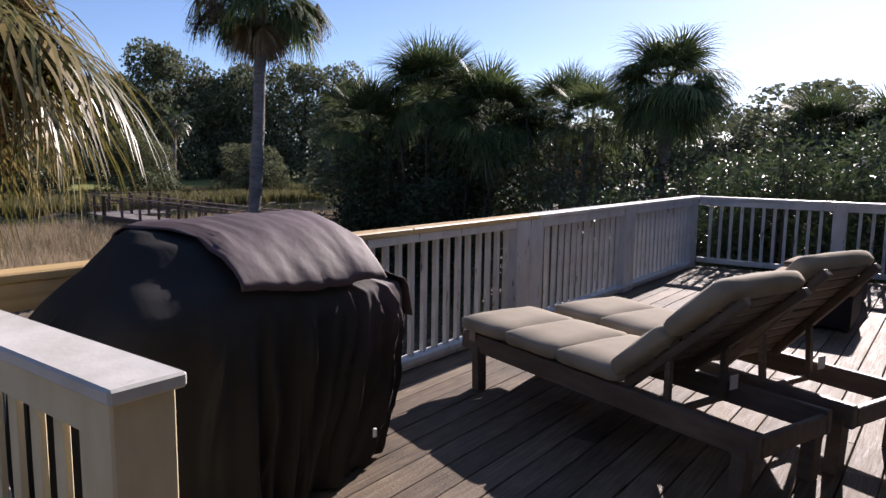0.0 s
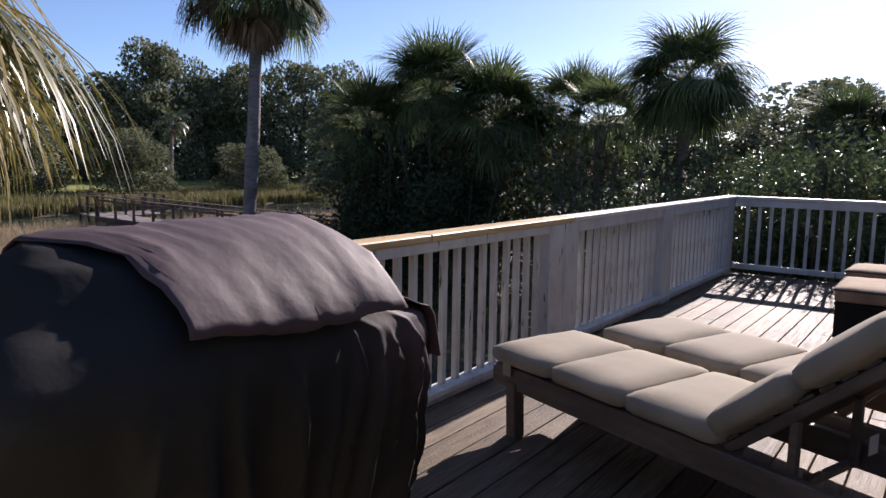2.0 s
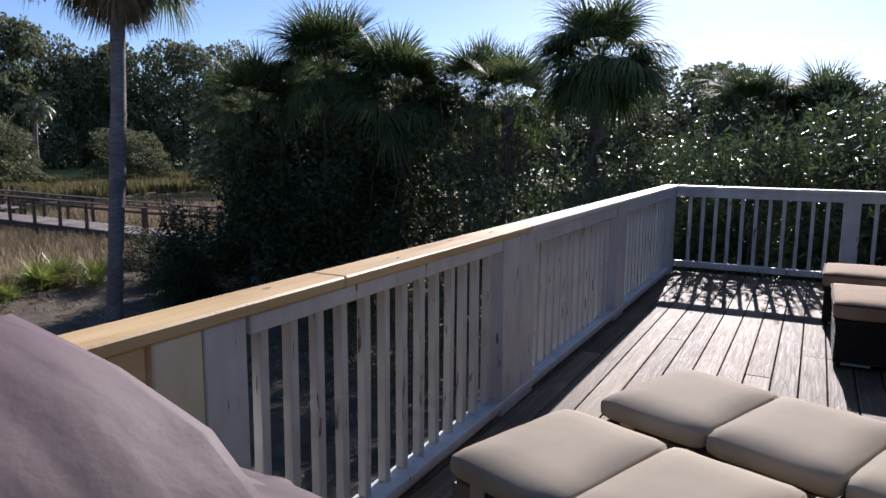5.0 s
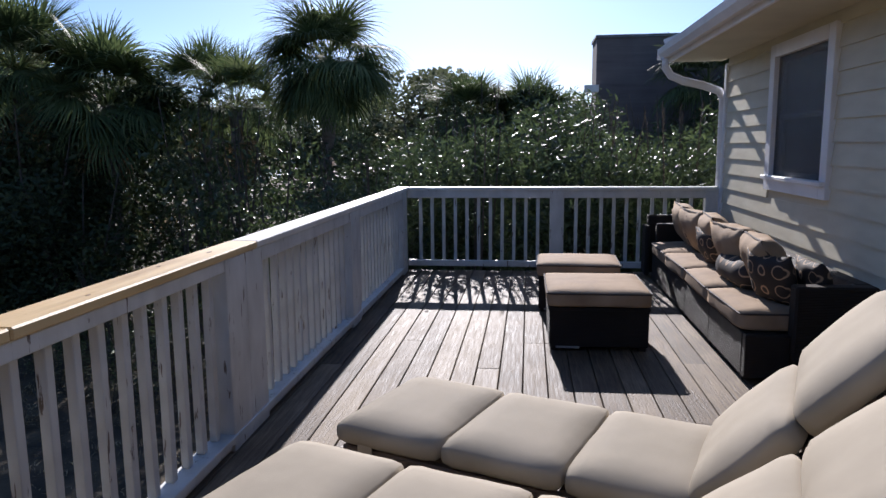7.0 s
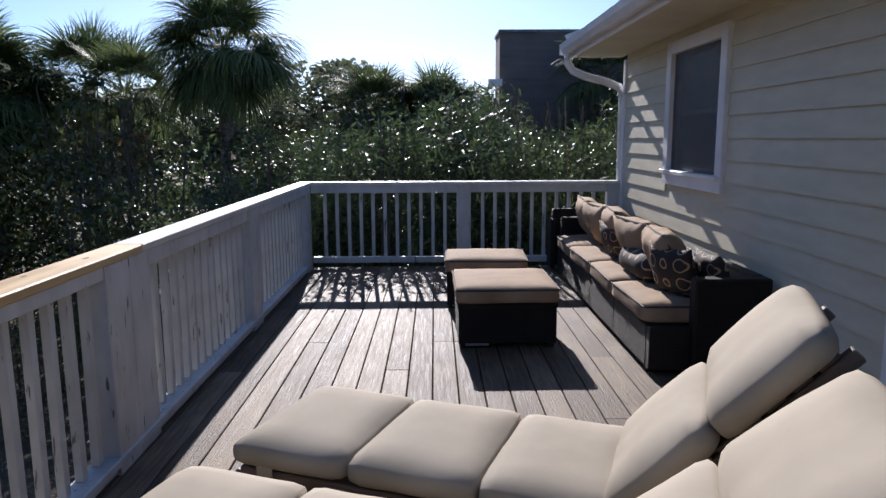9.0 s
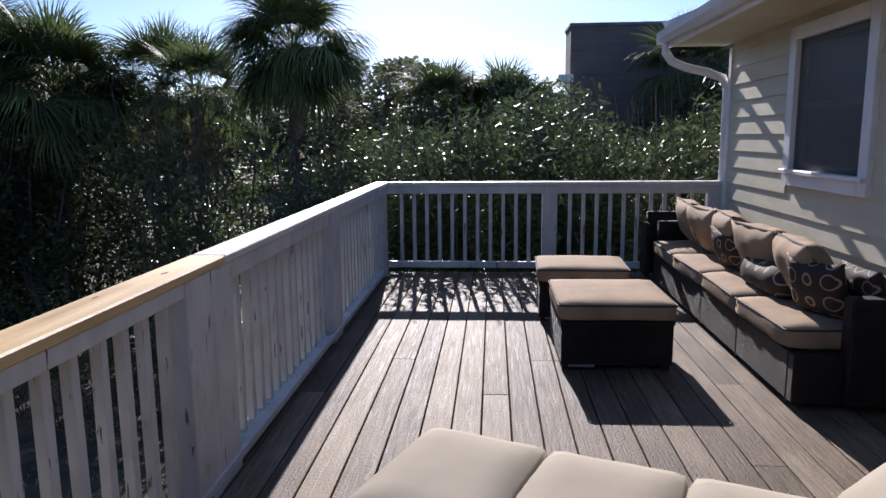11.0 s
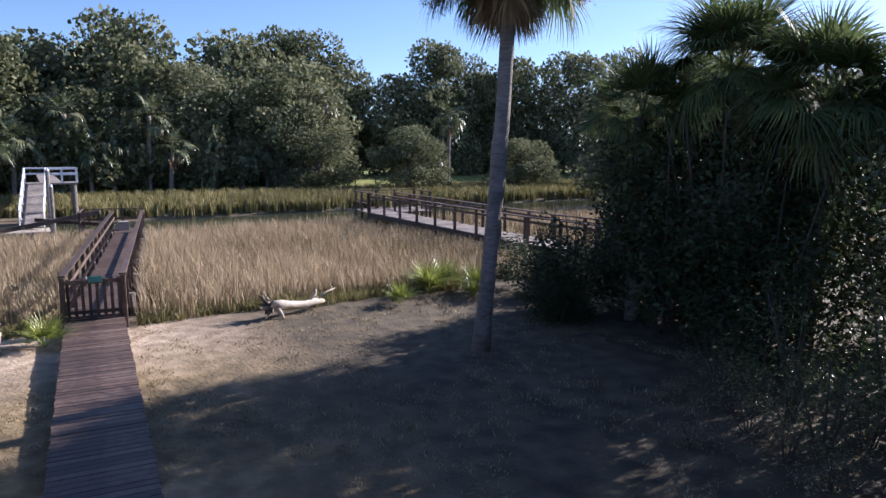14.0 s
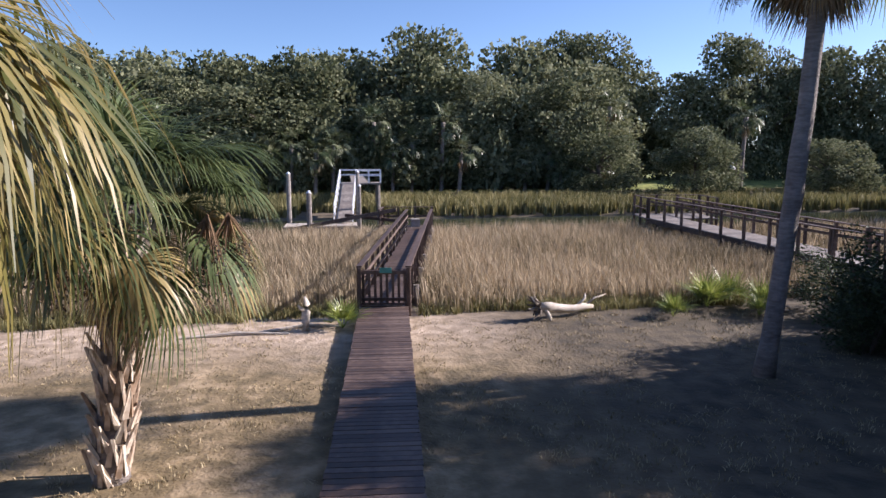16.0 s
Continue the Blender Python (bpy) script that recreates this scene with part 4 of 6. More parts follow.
# ---- covered grill ----
def build_grill():
    t = thing("covered_grill", Matrix(), "barbecue grill under a dark fitted cover with its sunlit top coloured plum", "grill cover")
    # z, x0, x1, y0, y1, corner radius
    levels = [(.015, .16, .80, -.18, 1.27, .1), (.12, .155, .82, -.19, 1.29, .1), (.35, .15, .86, -.20, 1.32, .1), (.60, .15, .882, -.20, 1.34, .1),
              (.78, .15, .885, -.18, 1.35, .1), (.84, .155, .875, -.13, 1.33, .1), (.885, .17, .855, -.09, 1.22, .1), (.94, .19, .828, -.03, 1.14, .1),
              (1.02, .22, .755, .045, 1.09, .1), (1.09, .26, .68, .11, 1.05, .1), (1.122, .31, .60, .165, 1.01, .1), (1.136, .38, .52, .24, .95, .1)]
    seg = 520

    def outline(x0, x1, y0, y1, z, k):
        a = 2 * math.pi * k / seg
        cx, cy = (x0 + x1) / 2, (y0 + y1) / 2
        hx, hy = (x1 - x0) / 2, (y1 - y0) / 2
        c, s = math.cos(a), math.sin(a)
        p = 5.0 - 2.4 * max(0.0, min(1.0, (z - .86) / .12))
        q = (abs(c) ** p + abs(s) ** p) ** (-1 / p)
        return Vector((cx + hx * c * q, cy + hy * s * q, 0)), Vector((c, s, 0))

    def lerp_level(f):
        f = f * (len(levels) - 1)
        i = min(int(f), len(levels) - 2)
        u = f - i
        return [levels[i][j] * (1 - u) + levels[i + 1][j] * u for j in range(6)]

    bm = bmesh.new()
    rows = []
    n = 56
    rng = random.Random(5)
    creases = [(rng.uniform(0, 2 * math.pi), rng.uniform(.03, .075), rng.uniform(.025, .06)) for _ in range(24)]
    # sharp long folds down the front
    folds = [(-.42, .030, .016, .80), (-.16, .034, .014, .62), (.10, .050, .020, .80), (.33, .042, .013, .86), (.52, .036, .012, .84), (.66, .050, .016, .88), (.80, .045, .014, .74), (1.2, .04, .02, .8)]
    for i in range(n + 1):
        z, x0, x1, y0, y1, r = lerp_level(i / n)
        row = []
        for k in range(seg):
            p, d = outline(x0, x1, y0, y1, z, k)
            a = 2 * math.pi * k / seg
            hang = max(0.0, min(1.0, (.88 - z) / .75))
            f = 0.0
            for c, amp, wid in creases:
                q = (a - c - .10 * (1 - hang) * math.sin(c * 5) + math.pi) % (2 * math.pi) - math.pi
                f += amp * math.exp(-(q / wid) ** 2)
            f = (f - .035) * hang ** .7
            for c, amp, wid, top in folds:
                q = (a - c - .035 * math.sin(z * 6 + c * 9) + math.pi) % (2 * math.pi) - math.pi
                f += amp * math.exp(-abs(q / wid) ** 1.5) * max(0, min(1, (top - z) / .12))
            p += d * f
            w = Vector((p.x * 5, p.y * 5, z * 4))
            p += d * noise.noise(w) * .018 + Vector((0, 0, noise.noise(w + Vector((9, 9, 9))) * .012 * min(1, z * 4)))
            row.append(bm.verts.new((p.x, p.y, z + p.z)))
        rows.append(row)
    for r0, r1 in zip(rows, rows[1:]):
        for k in range(seg):
            bm.faces.new((r0[k], r0[(k + 1) % seg], r1[(k + 1) % seg], r1[k]))
    bm.faces.new(rows[-1])
    part("cover", bm, M_COVER, t, "near-black draped cover with deep folds", True)
    # plum sheet following the cover over lid and front, painting its sunlit cloth
    bm = bmesh.new()
    cols = 46
    prof = [(.24, .99), (.27, 1.070), (.32, 1.128), (.41, 1.152), (.52, 1.153), (.61, 1.134), (.69, 1.100), (.75, 1.060), (.81, 1.010), (.85, .965), (.872, .930), (.884, .90)]
    grid = []
    for j in range(len(prof)):
        row = []
        for i in range(cols + 1):
            u = i / cols
            wide = j / (len(prof) - 1)
            at = j * (1 - .09 * (1 - u) ** 2)
            lo = min(int(at), len(prof) - 2)
            x, z = [prof[lo][q] * (1 - at + lo) + prof[lo + 1][q] * (at - lo) for q in (0, 1)]
            left = .17 + .16 * max(0, min(1, (wide - .32) / .22)) + .015 * math.sin(wide * 9)
            y = left + u * (1.03 + .05 * wide - left)
            edge = min(u, 1 - u)
            drop = .022 * max(0, 1 - edge / .14) ** 2
            zz = z - drop * (1 - .6 * wide) + .05 * max(0, .35 - u) * wide ** 3 - .014 * math.exp(-((u - .45) / .25) ** 2) * wide ** 6
            ridge = 1 - 2.4 * abs(noise.noise(Vector((y * 7 + x * 6, x * 2 - y * 1.5, 3))))
            zz += (.020 * ridge + .013 * abs(noise.noise(Vector((y * 22 + x * 14, x * 4, 6))))) * (1 - .6 * wide) - .008
            xx = x + .018 * abs(noise.noise(Vector((y * 10 + z * 6, z * 3, 8)))) * wide
            row.append(bm.verts.new((xx, y, zz)))
        grid.append(row)
    for j in range(len(prof) - 1):
        for i in range(cols):
            bm.faces.new((grid[j][i], grid[j + 1][i], grid[j + 1][i + 1], grid[j][i + 1]))
    me = mesh_of("top_layer", bm, M_FLAP, True)
    ob = put("top_layer", me, t, None, "plum-coloured vinyl sheet painting the sunlit top of the cover")
    ob.modifiers.new("thick", "SOLIDIFY").thickness = .004
    # side shelf flap
    bm = bmesh.new()
    grid = []
    for j in range(9):
        v = j / 8
        row = []
        for i in range(13):
            u = i / 12
            x = .34 + u * .49
            y = 1.06 + v * .32 if v < .7 else 1.284 + (v - .7) * .14
            z = .953 - v * .125 - max(0, v - .7) * .48
            z += .012 * noise.noise(Vector((x * 8, y * 8, 1))) - .02 * u * u
            row.append(bm.verts.new((x, y + .01 * noise.noise(Vector((x * 9, 3, v))), z)))
        grid.append(row)
    for j in range(8):
        for i in range(12):
            bm.faces.new((grid[j][i], grid[j][i + 1], grid[j + 1][i + 1], grid[j + 1][i]))
    ob = put("shelf_flap", mesh_of("shelf_flap", bm, M_FLAP, True), t, None, "plum vinyl flap over the side shelf")
    ob.modifiers.new("thick", "SOLIDIFY").thickness = .004
    part("strap", tube_bm([(.52, 1.03, 1.08), (.66, 1.08, 1.01), (.76, 1.13, .92), (.82, 1.17, .82), (.84, 1.19, .68)], [.011, .013, .013, .012, .008], 6), M_COVER, t, "twisted dark drawstring", True)
    part("cord_lock", box_bm(.872, .885, 1.00, 1.02, .19, .23, .003), M_TRIM, t, "small white cord lock")


build_grill()


# ---- piers and yard ----
def lerp(a, b, t):
    return tuple(a[i] + (b[i] - a[i]) * t for i in range(3))


WALK_A, WALK_B, PIER_B = (-1.9, 1.97, -2.50), (-17.2, 3.04, -2.36), (-35.2, 5.85, -2.36)


def planks(name, parent, a, b, width, pitch, mat, thick=.03, seed=0, limit=300):
    a, b = Vector(a), Vector(b)
    n = int((b - a).length / pitch)
    me = mesh_of(name, box_bm(0, pitch - .012, -width / 2, width / 2, -thick, 0, .003), mat)
    rng = random.Random(seed)
    m = beam_matrix(a, b)
    for k in range(n):
        put(name, me, parent, m @ pose(k * pitch, rng.uniform(-.012, .012), rng.uniform(-.003, .003), 0, 0, rng.uniform(-.3, .3)))


def build_boardwalk():
    t = thing("boardwalk", Matrix(), "dark stained low boardwalk across the dry yard to the pier", "boardwalk")
    planks("plank", t, WALK_A, WALK_B, 1.22, .145, M_PIER, seed=1)
    for off in (-.55, .55):
        part("stringer", beam_bm(Vector(WALK_A) + Vector((0, off, -.10)), Vector(WALK_B) + Vector((0, off, -.10)), .05, .12), M_PIER, t)


def build_pier():
    t = thing("pier", Matrix(), "dark red-brown stained timber pier with railings over the marsh grass", "pier")
    planks("plank", t, WALK_B, PIER_B, 1.25, .147, M_PIER, seed=2)
    a, b = Vector(WALK_B), Vector(PIER_B)
    d = (b - a).normalized()
    s = Vector((-d.y, d.x, 0))
    L = (b - a).length
    for side in (-1, 1):
        off = s * side * .62
        part("stringer", beam_bm(a + off * .9 + Vector((0, 0, -.13)), b + off * .9 + Vector((0, 0, -.13)), .05, .2), M_PIER, t)
        part("hand_rail", beam_bm(a + off + Vector((0, 0, 1.0)), b + off + Vector((0, 0, 1.0)), .145, .04), M_PIER, t, "flat worn cap rail")
        for h in (.35, .68):
            part("side_rail", beam_bm(a + off * .93 + Vector((0, 0, h)), b + off * .93 + Vector((0, 0, h)), .035, .09), M_PIER, t)
        k = 0
        while k * 1.45 < L:
            p = a + d * (k * 1.45) + off * .99
            part("rail_post", box_bm(p.x - .045, p.x + .045, p.y - .045, p.y + .045, -2.45, -1.38), M_PIER, t)
            k += 1
        k = 1
        while k * 3.0 < L + 1:
            p = a + d * min(k * 3.0 - 1.0, L) + off * 1.12
            part("pile", tube_bm([(p.x, p.y, -3.6), (p.x, p.y, -2.2)], [.10, .095], 8), M_PIERG, t, "grey round timber pile")
            part("cross_beam", beam_bm(a + d * (k * 3.0 - 1.0) - s * .8 + Vector((0, 0, -.28)), a + d * (k * 3.0 - 1.0) + s * .8 + Vector((0, 0, -.28)), .05, .18), M_PIER, t) if side > 0 else None
            k += 1
    # end platform
    e = b
    bm = bmesh.new()
    add_box(bm, 0, 2.0, -.65, 2.1, -.04, 0, .004, beam_matrix(b, b + d))
    part("end_platform", bm, M_PIER, t)
    m = beam_matrix(b, b + d)
    bm = bmesh.new()
    add_box(bm, 1.86, 2.0, -.65, 2.1, .96, 1.0, .004, m)
    add_box(bm, 1.90, 1.94, -.62, 2.08, .45, .54, .004, m)
    add_box(bm, 0, 2.0, 2.0, 2.1, .96, 1.0, .004, m)
    add_box(bm, 0, 2.0, 2.03, 2.07, .45, .54, .004, m)
    part("end_rail", bm, M_PIER, t)
    for x, y in ((1.9, -.6), (1.9, .3), (1.9, 1.2), (1.9, 2.03), (.0, 2.03), (1.0, 2.03)):
        p = m @ Vector((x, y, 0))
        part("rail_post", box_bm(p.x - .045, p.x + .045, p.y - .045, p.y + .045, -3.5, -1.38), M_PIER, t)
    part("bench", box_bm(b.x - 1.5, b.x - .9, b.y - .3, b.y + .15, -2.36, -1.95), M_PIERG, t, "small grey box seat")
    # gate
    g = thing("pier_gate", Matrix(), "slatted dark timber gate closing the pier's near end", "gate")
    mg = beam_matrix(a + d * .04 - s * .62, a + d * .04 + s * .62)
    part("gate_rail", box_at(mg, 0, 1.24, -.02, .02, .12, .20), M_PIER, g)
    part("gate_rail", box_at(mg, 0, 1.24, -.02, .02, .80, .90), M_PIER, g)
    part("gate_rail", box_at(mg, 0, 1.24, -.02, .02, .015, .07), M_PIER, g)
    for k in range(8):
        part("slat", box_at(mg, .06 + k * .15, .13 + k * .15, -.045, -.021 + .0, .03, .92), M_PIER, g)
    part("gate_post", box_at(mg, -.06, .04, -.06, .04, -.3, 1.0), M_PIER, g)
    part("gate_post", box_at(mg, 1.20, 1.30, -.06, .04, -.3, 1.0), M_PIER, g)
    ob = tagged(put("sign", mesh_of("sign", box_at(mg, .42, .72, .046, .056, .84, .98), M_TEAL)), "small blank teal sign board fixed to the pier gate", "sign")


def box_at(m, x0, x1, y0, y1, z0, z1):
    bm = bmesh.new()
    add_box(bm, x0, x1, y0, y1, z0, z1, .003, m)
    return bm


def build_second_pier():
    t = thing("neighbour_pier", Matrix(), "weathered dark raised pier with railings on tall legs in the marsh", "pier")
    line = [Vector((-32.3, 16.9, -1.72)), Vector((-20.2, 17.7, -2.0)), Vector((-12.5, 19.5, -2.2))]
    for a, b in zip(line, line[1:]):
        d = (b - a).normalized()
        s = Vector((-d.y, d.x, 0))
        part("deck_surface", beam_bm(a + s * .75 + Vector((0, 0, -.02)), b + s * .75 + Vector((0, 0, -.02)), 1.5, .05), M_PIERG, t, "pale grey worn deck boards")
        for off in (0, 1.5):
            o = s * off
            part("stringer", beam_bm(a + o + Vector((0, 0, -.14)), b + o + Vector((0, 0, -.14)), .06, .22), M_PIER, t)
            part("hand_rail", beam_bm(a + o + Vector((0, 0, 1.0)), b + o + Vector((0, 0, 1.0)), .14, .045), M_PIER, t)
            part("side_rail", beam_bm(a + o + Vector((0, 0, .82)), b + o + Vector((0, 0, .82)), .04, .1), M_PIER, t)
            n = int((b - a).length / 1.5)
            for k in range(n + 1):
                p = a + d * min(k * 1.5, (b - a).length - .05) + o
                part("rail_post", box_bm(p.x - .05, p.x + .05, p.y - .05, p.y + .05, p.z - .2, p.z + 1.0), M_PIER, t)
                if k % 2 == 0:
                    part("leg", box_bm(p.x - .07, p.x + .07, p.y - .07, p.y + .07, -3.3, p.z - .15), M_PIER, t)
                if k % 2 == 0 and off == 0 and k < n:
                    part("brace", beam_bm(p + Vector((0, 0, -1.1)), p + d * 1.0 + Vector((0, 0, -.2)), .04, .12), M_PIER, t)
    a = line[0]
    m = beam_matrix(a, a + Vector((-1, .15, 0)))
    part("end_platform", box_at(m, -.1, 2.6, -3.4, .1, -.06, -.004), M_PIERG, t)
    bm = bmesh.new()
    for h in (.45, 1.0):
        add_box(bm, 2.46, 2.6, -3.4, .1, h - .04, h, 0, m)
        add_box(bm, 0, 2.6, .0, .1, h - .04, h, 0, m)
        add_box(bm, 0, 2.6, -3.4, -3.3, h - .04, h, 0, m)
    part("platform_rail", bm, M_PIER, t)
    for x, y in ((.05, .05), (1.3, .05), (2.5, .05), (2.5, -1.1), (2.5, -2.2), (2.5, -3.35), (1.3, -3.35), (.05, -3.35)):
        p = m @ Vector((x, y, 0))
        part("rail_post", box_bm(p.x - .05, p.x + .05, p.y - .05, p.y + .05, -3.3, p.z + 1.0), M_PIER, t)


def build_gangway():
    t = thing("gangway", Matrix(), "white aluminium gangway leading down to a floating dock", "gangway")
    a, b = Vector((-41.6, 2.0, -2.55)), Vector((-48.0, 2.35, -.55))
    part("ramp", beam_bm(a, b, .95, .06), M_PIERG, t, "grey ribbed ramp tread")
    for off in (-.55, .55):
        o = Vector((0, off, 0))
        part("hand_rail", tube_bm([a + o + Vector((0, 0, .95)), b + o + Vector((0, 0, .95))], [.04, .04], 6), M_TRIM, t)
        part("mid_rail", tube_bm([a + o + Vector((0, 0, .5)), b + o + Vector((0, 0, .5))], [.03, .03], 6), M_TRIM, t)
        for k in range(7):
            p = a.lerp(b, k / 6) + o
            part("rail_post", tube_bm([p, p + Vector((0, 0, .95))], [.035, .035], 6), M_TRIM, t)
    f = thing("floating_dock", Matrix(), "low grey floating dock on the creek", "dock")
    part("float_deck", box_bm(-42.3, -40.2, -1.4, 2.8, -2.95, -2.68), M_PIERG, f)
    for k in range(20):
        part("plank", box_bm(-42.3, -40.2, -1.4 + k * .21, -1.4 + k * .21 + .195, -2.679, -2.65, .0), M_DRIFT, f)
    p = thing("landing_platform", Matrix(), "white-railed timber landing on tall posts across the creek", "platform")
    part("platform_deck", box_bm(-50.2, -48.0, 1.7, 4.6, -.62, -.52), M_PIERG, p)
    for y in (1.75, 2.9, 3.7, 4.5):
        part("rail_post", box_bm(-48.15, -48.02, y, y + .12, -.52, .40), M_TRIM, p)
    for z in (.0, .34):
        part("rail", box_bm(-48.16, -48.0, 2.9, 4.62, z - .05, z + .05), M_TRIM, p)
        part("rail", box_bm(-50.2, -50.06, 1.75, 4.62, z - .05, z + .05), M_TRIM, p)
    for x, y in ((-48.2, 1.8), (-48.2, 4.4), (-50.0, 1.8), (-50.0, 4.4)):
        part("leg", tube_bm([(x, y, -3.4), (x, y, -.6)], [.14, .13], 8), M_PIERG, p)
    part("far_walk", box_bm(-66, -50.2, 2.6, 3.8, -.62, -.52), M_PIERG, p)
    for x, y, z, r in ((-42.9, -1.25, .28, .15), (-36.8, .25, -.55, .15), (-43.5, 2.9, .35, .13), (-40.6, 2.95, -.4, .10)):
        q = thing("mooring_pile", pose(x, y, -3.6), "tall grey round mooring pile beside the floating dock", "pile", "mooring piles")
        part("shaft", tube_bm([(0, 0, 0), (0, 0, z + 3.6)], [r, r * .9], 10), M_PIERG, q)
        part("pile_cap", tube_bm([(0, 0, z + 3.6), (0, 0, z + 3.75)], [r * 1.0, .02], 10), M_TRIM, q, "pale conical cap")
    fl = tagged(put("fallen_boom", mesh_of("fallen_boom", beam_bm((-36.9, -.5, -2.42), (-36.0, 4.75, -1.42), .15, .2), M_PIER)), "dark timber beam slanting across the creek edge", "beam")

    fl = tagged(put("fallen_boom", mesh_of("fallen_boom", beam_bm((-36.7, 2.1, -1.72), (-36.1, 4.7, -2.0), .12, .16), M_PIER)), "dark timber beam slanting across the creek edge", "beam")


def build_driftwood():
    t = thing("driftwood_log", pose(-16.25, 7.0, -2.62, 0, 0, 20), "bleached forked driftwood log on the sand", "log")
    part("trunk", tube_bm([(0, -.25, .32), (.03, .05, .30), (-.05, .4, .22), (.05, .8, .18), (0, 1.15, .20), (0, 1.45, .17)], [.12, .13, .11, .10, .09, .05], 9), M_DRIFT, t, smooth=True)
    for i, (pts, r) in enumerate((([(0, -.1, .3), (.18, -.05, .1), (.25, -.02, -.05)], .08), ([(0, -.2, .35), (.1, -.38, .45), (.05, -.5, .62)], .05), ([(0, -.2, .35), (-.1, -.3, .55), (0, -.42, .70)], .045),
                                 ([(0, .9, .2), (.05, 1.15, .42), (.0, 1.2, .55)], .045), ([(0, 1.2, .2), (.0, 1.5, .38), (.05, 1.85, .46)], .04), ([(0, -.25, .3), (.05, -.5, .3), (.1, -.62, .35)], .05))):
        part("branch", tube_bm(pts, [r, r * .7, r * .25], 6), M_DRIFT, t, smooth=True)
    rr = random.Random(3)
    for i in range(12):
        a = i * .52
        part("root", tube_bm([(0, -.22, .30), (math.cos(a) * .16, -.30 + rr.uniform(-.08, .05), .32 + math.sin(a) * .16), (math.cos(a) * .30, -.36 + rr.uniform(-.16, .1), .34 + math.sin(a) * .30)], [.06, .04, .012], 5), M_ROOT, t, "dark broken root")
    s = thing("stump", pose(-16.0, 1.15, -2.62), "weathered upright stump with a pale broken top on the sand", "stump")
    part("stem", tube_bm([(0, 0, -.05), (.02, .0, .2), (-.02, .02, .45), (0, .05, .62), (.02, .0, .80)], [.12, .09, .11, .07, .03], 8), M_DRIFT, s, smooth=True)
    part("branch", tube_bm([(0, 0, .45), (.05, -.12, .55), (.05, -.16, .62)], [.05, .04, .015], 6), M_DRIFT, s)
    for pts in (((-15.6, -1.6, -2.60), (-15.8, -.4, -2.57), (-15.7, .8, -2.60)), ((-15.9, .1, -2.6), (-16.3, 1.2, -2.56), (-16.2, 1.95, -2.6))):
        c = tagged(put("fallen_branch", mesh_of("fallen_branch", tube_bm(pts, [.03, .045, .02], 6), M_DRIFT)), "thin grey fallen branch lying on the sand", "branch", "fallen branches")


def build_lamp():
    t = thing("yard_lamp", pose(-60, 37.9, -2.8), "tall pole lamp with a white bell shade on the far lawn", "lamp post")
    part("pole", tube_bm([(0, 0, 0), (0, 0, 3.3)], [.08, .06], 8), M_PIER, t)
    part("arm", tube_bm([(0, 0, 3.2), (.1, -.25, 3.5), (.1, -.5, 3.4)], [.04] * 3, 6), M_PIER, t)
    part("shade", tube_bm([(.1, -.5, 2.75), (.1, -.5, 2.95), (.1, -.5, 3.35)], [.36, .30, .08], 10), M_TRIM, t, "white bell shade")


build_boardwalk()
build_pier()
build_second_pier()
build_gangway()
build_driftwood()
build_lamp()


# ---- plants ----
def frond_mesh(name, mat, elev, reach, fan, droop, seed, leaflets=42, width=.026, fold=.3):
    """One fan leaf: stalk along +x rising at elev, then a folded fan whose tips hang."""
    rng = random.Random(seed)
    V, F, S = [], [], []
    e = radians(elev)
    pts = []
    x = z = 0.0
    steps = 7
    ang = e
    for i in range(steps + 1):
        pts.append(Vector((x, 0, z)))
        x += math.cos(ang) * reach / steps
        z += math.sin(ang) * reach / steps
        ang -= droop * .55 / steps

    def ribbon(line, widths, side):
        b = len(V)
        for p, w in zip(line, widths):
            V.append(tuple(p - side * w / 2))
            V.append(tuple(p + side * w / 2))
        for i in range(len(line) - 1):
            k = b + 2 * i
            F.extend((k, k + 1, k + 3, k + 2))
            S.append(4)
    ribbon(pts, [.032 - .015 * i / steps for i in range(steps + 1)], Vector((0, 1, 0)))
    hub = pts[-1]
    d0 = Vector((math.cos(ang), 0, math.sin(ang)))
    up0 = Vector((-math.sin(ang), 0, math.cos(ang)))
    for k in range(leaflets):
        u = 2 * k / (leaflets - 1) - 1
        a = u * radians(118) + rng.uniform(-.03, .03)
        start = hub - d0 * .0
        d = (d0 * math.cos(a) + Vector((0, math.sin(a), 0)) + up0 * (fold * abs(u) + rng.uniform(-.05, .08))).normalized()
        ln = fan * (1 - .35 * abs(u) ** 2) * rng.uniform(.88, 1.08)
        line = [start]
        p = start.copy()
        segs = 5
        dd = d.copy()
        for i in range(segs):
            dd = (dd + Vector((0, 0, -1)) * droop * (.05 + .16 * i) * rng.uniform(.7, 1.3)).normalized()
            p = p + dd * ln / segs
            line.append(p.copy())
        side = dd.cross(Vector((0, 0, 1)))
        side = d.cross(up0).normalized() if side.length < .1 else (side.normalized() * .5 + d.cross(up0).normalized() * .5).normalized()
        w = width * rng.uniform(.8, 1.15)
        ribbon(line, [w * .5, w, w * .95, w * .7, w * .4, .003], side)
    return soup_mesh(name, V, F, S, mat)


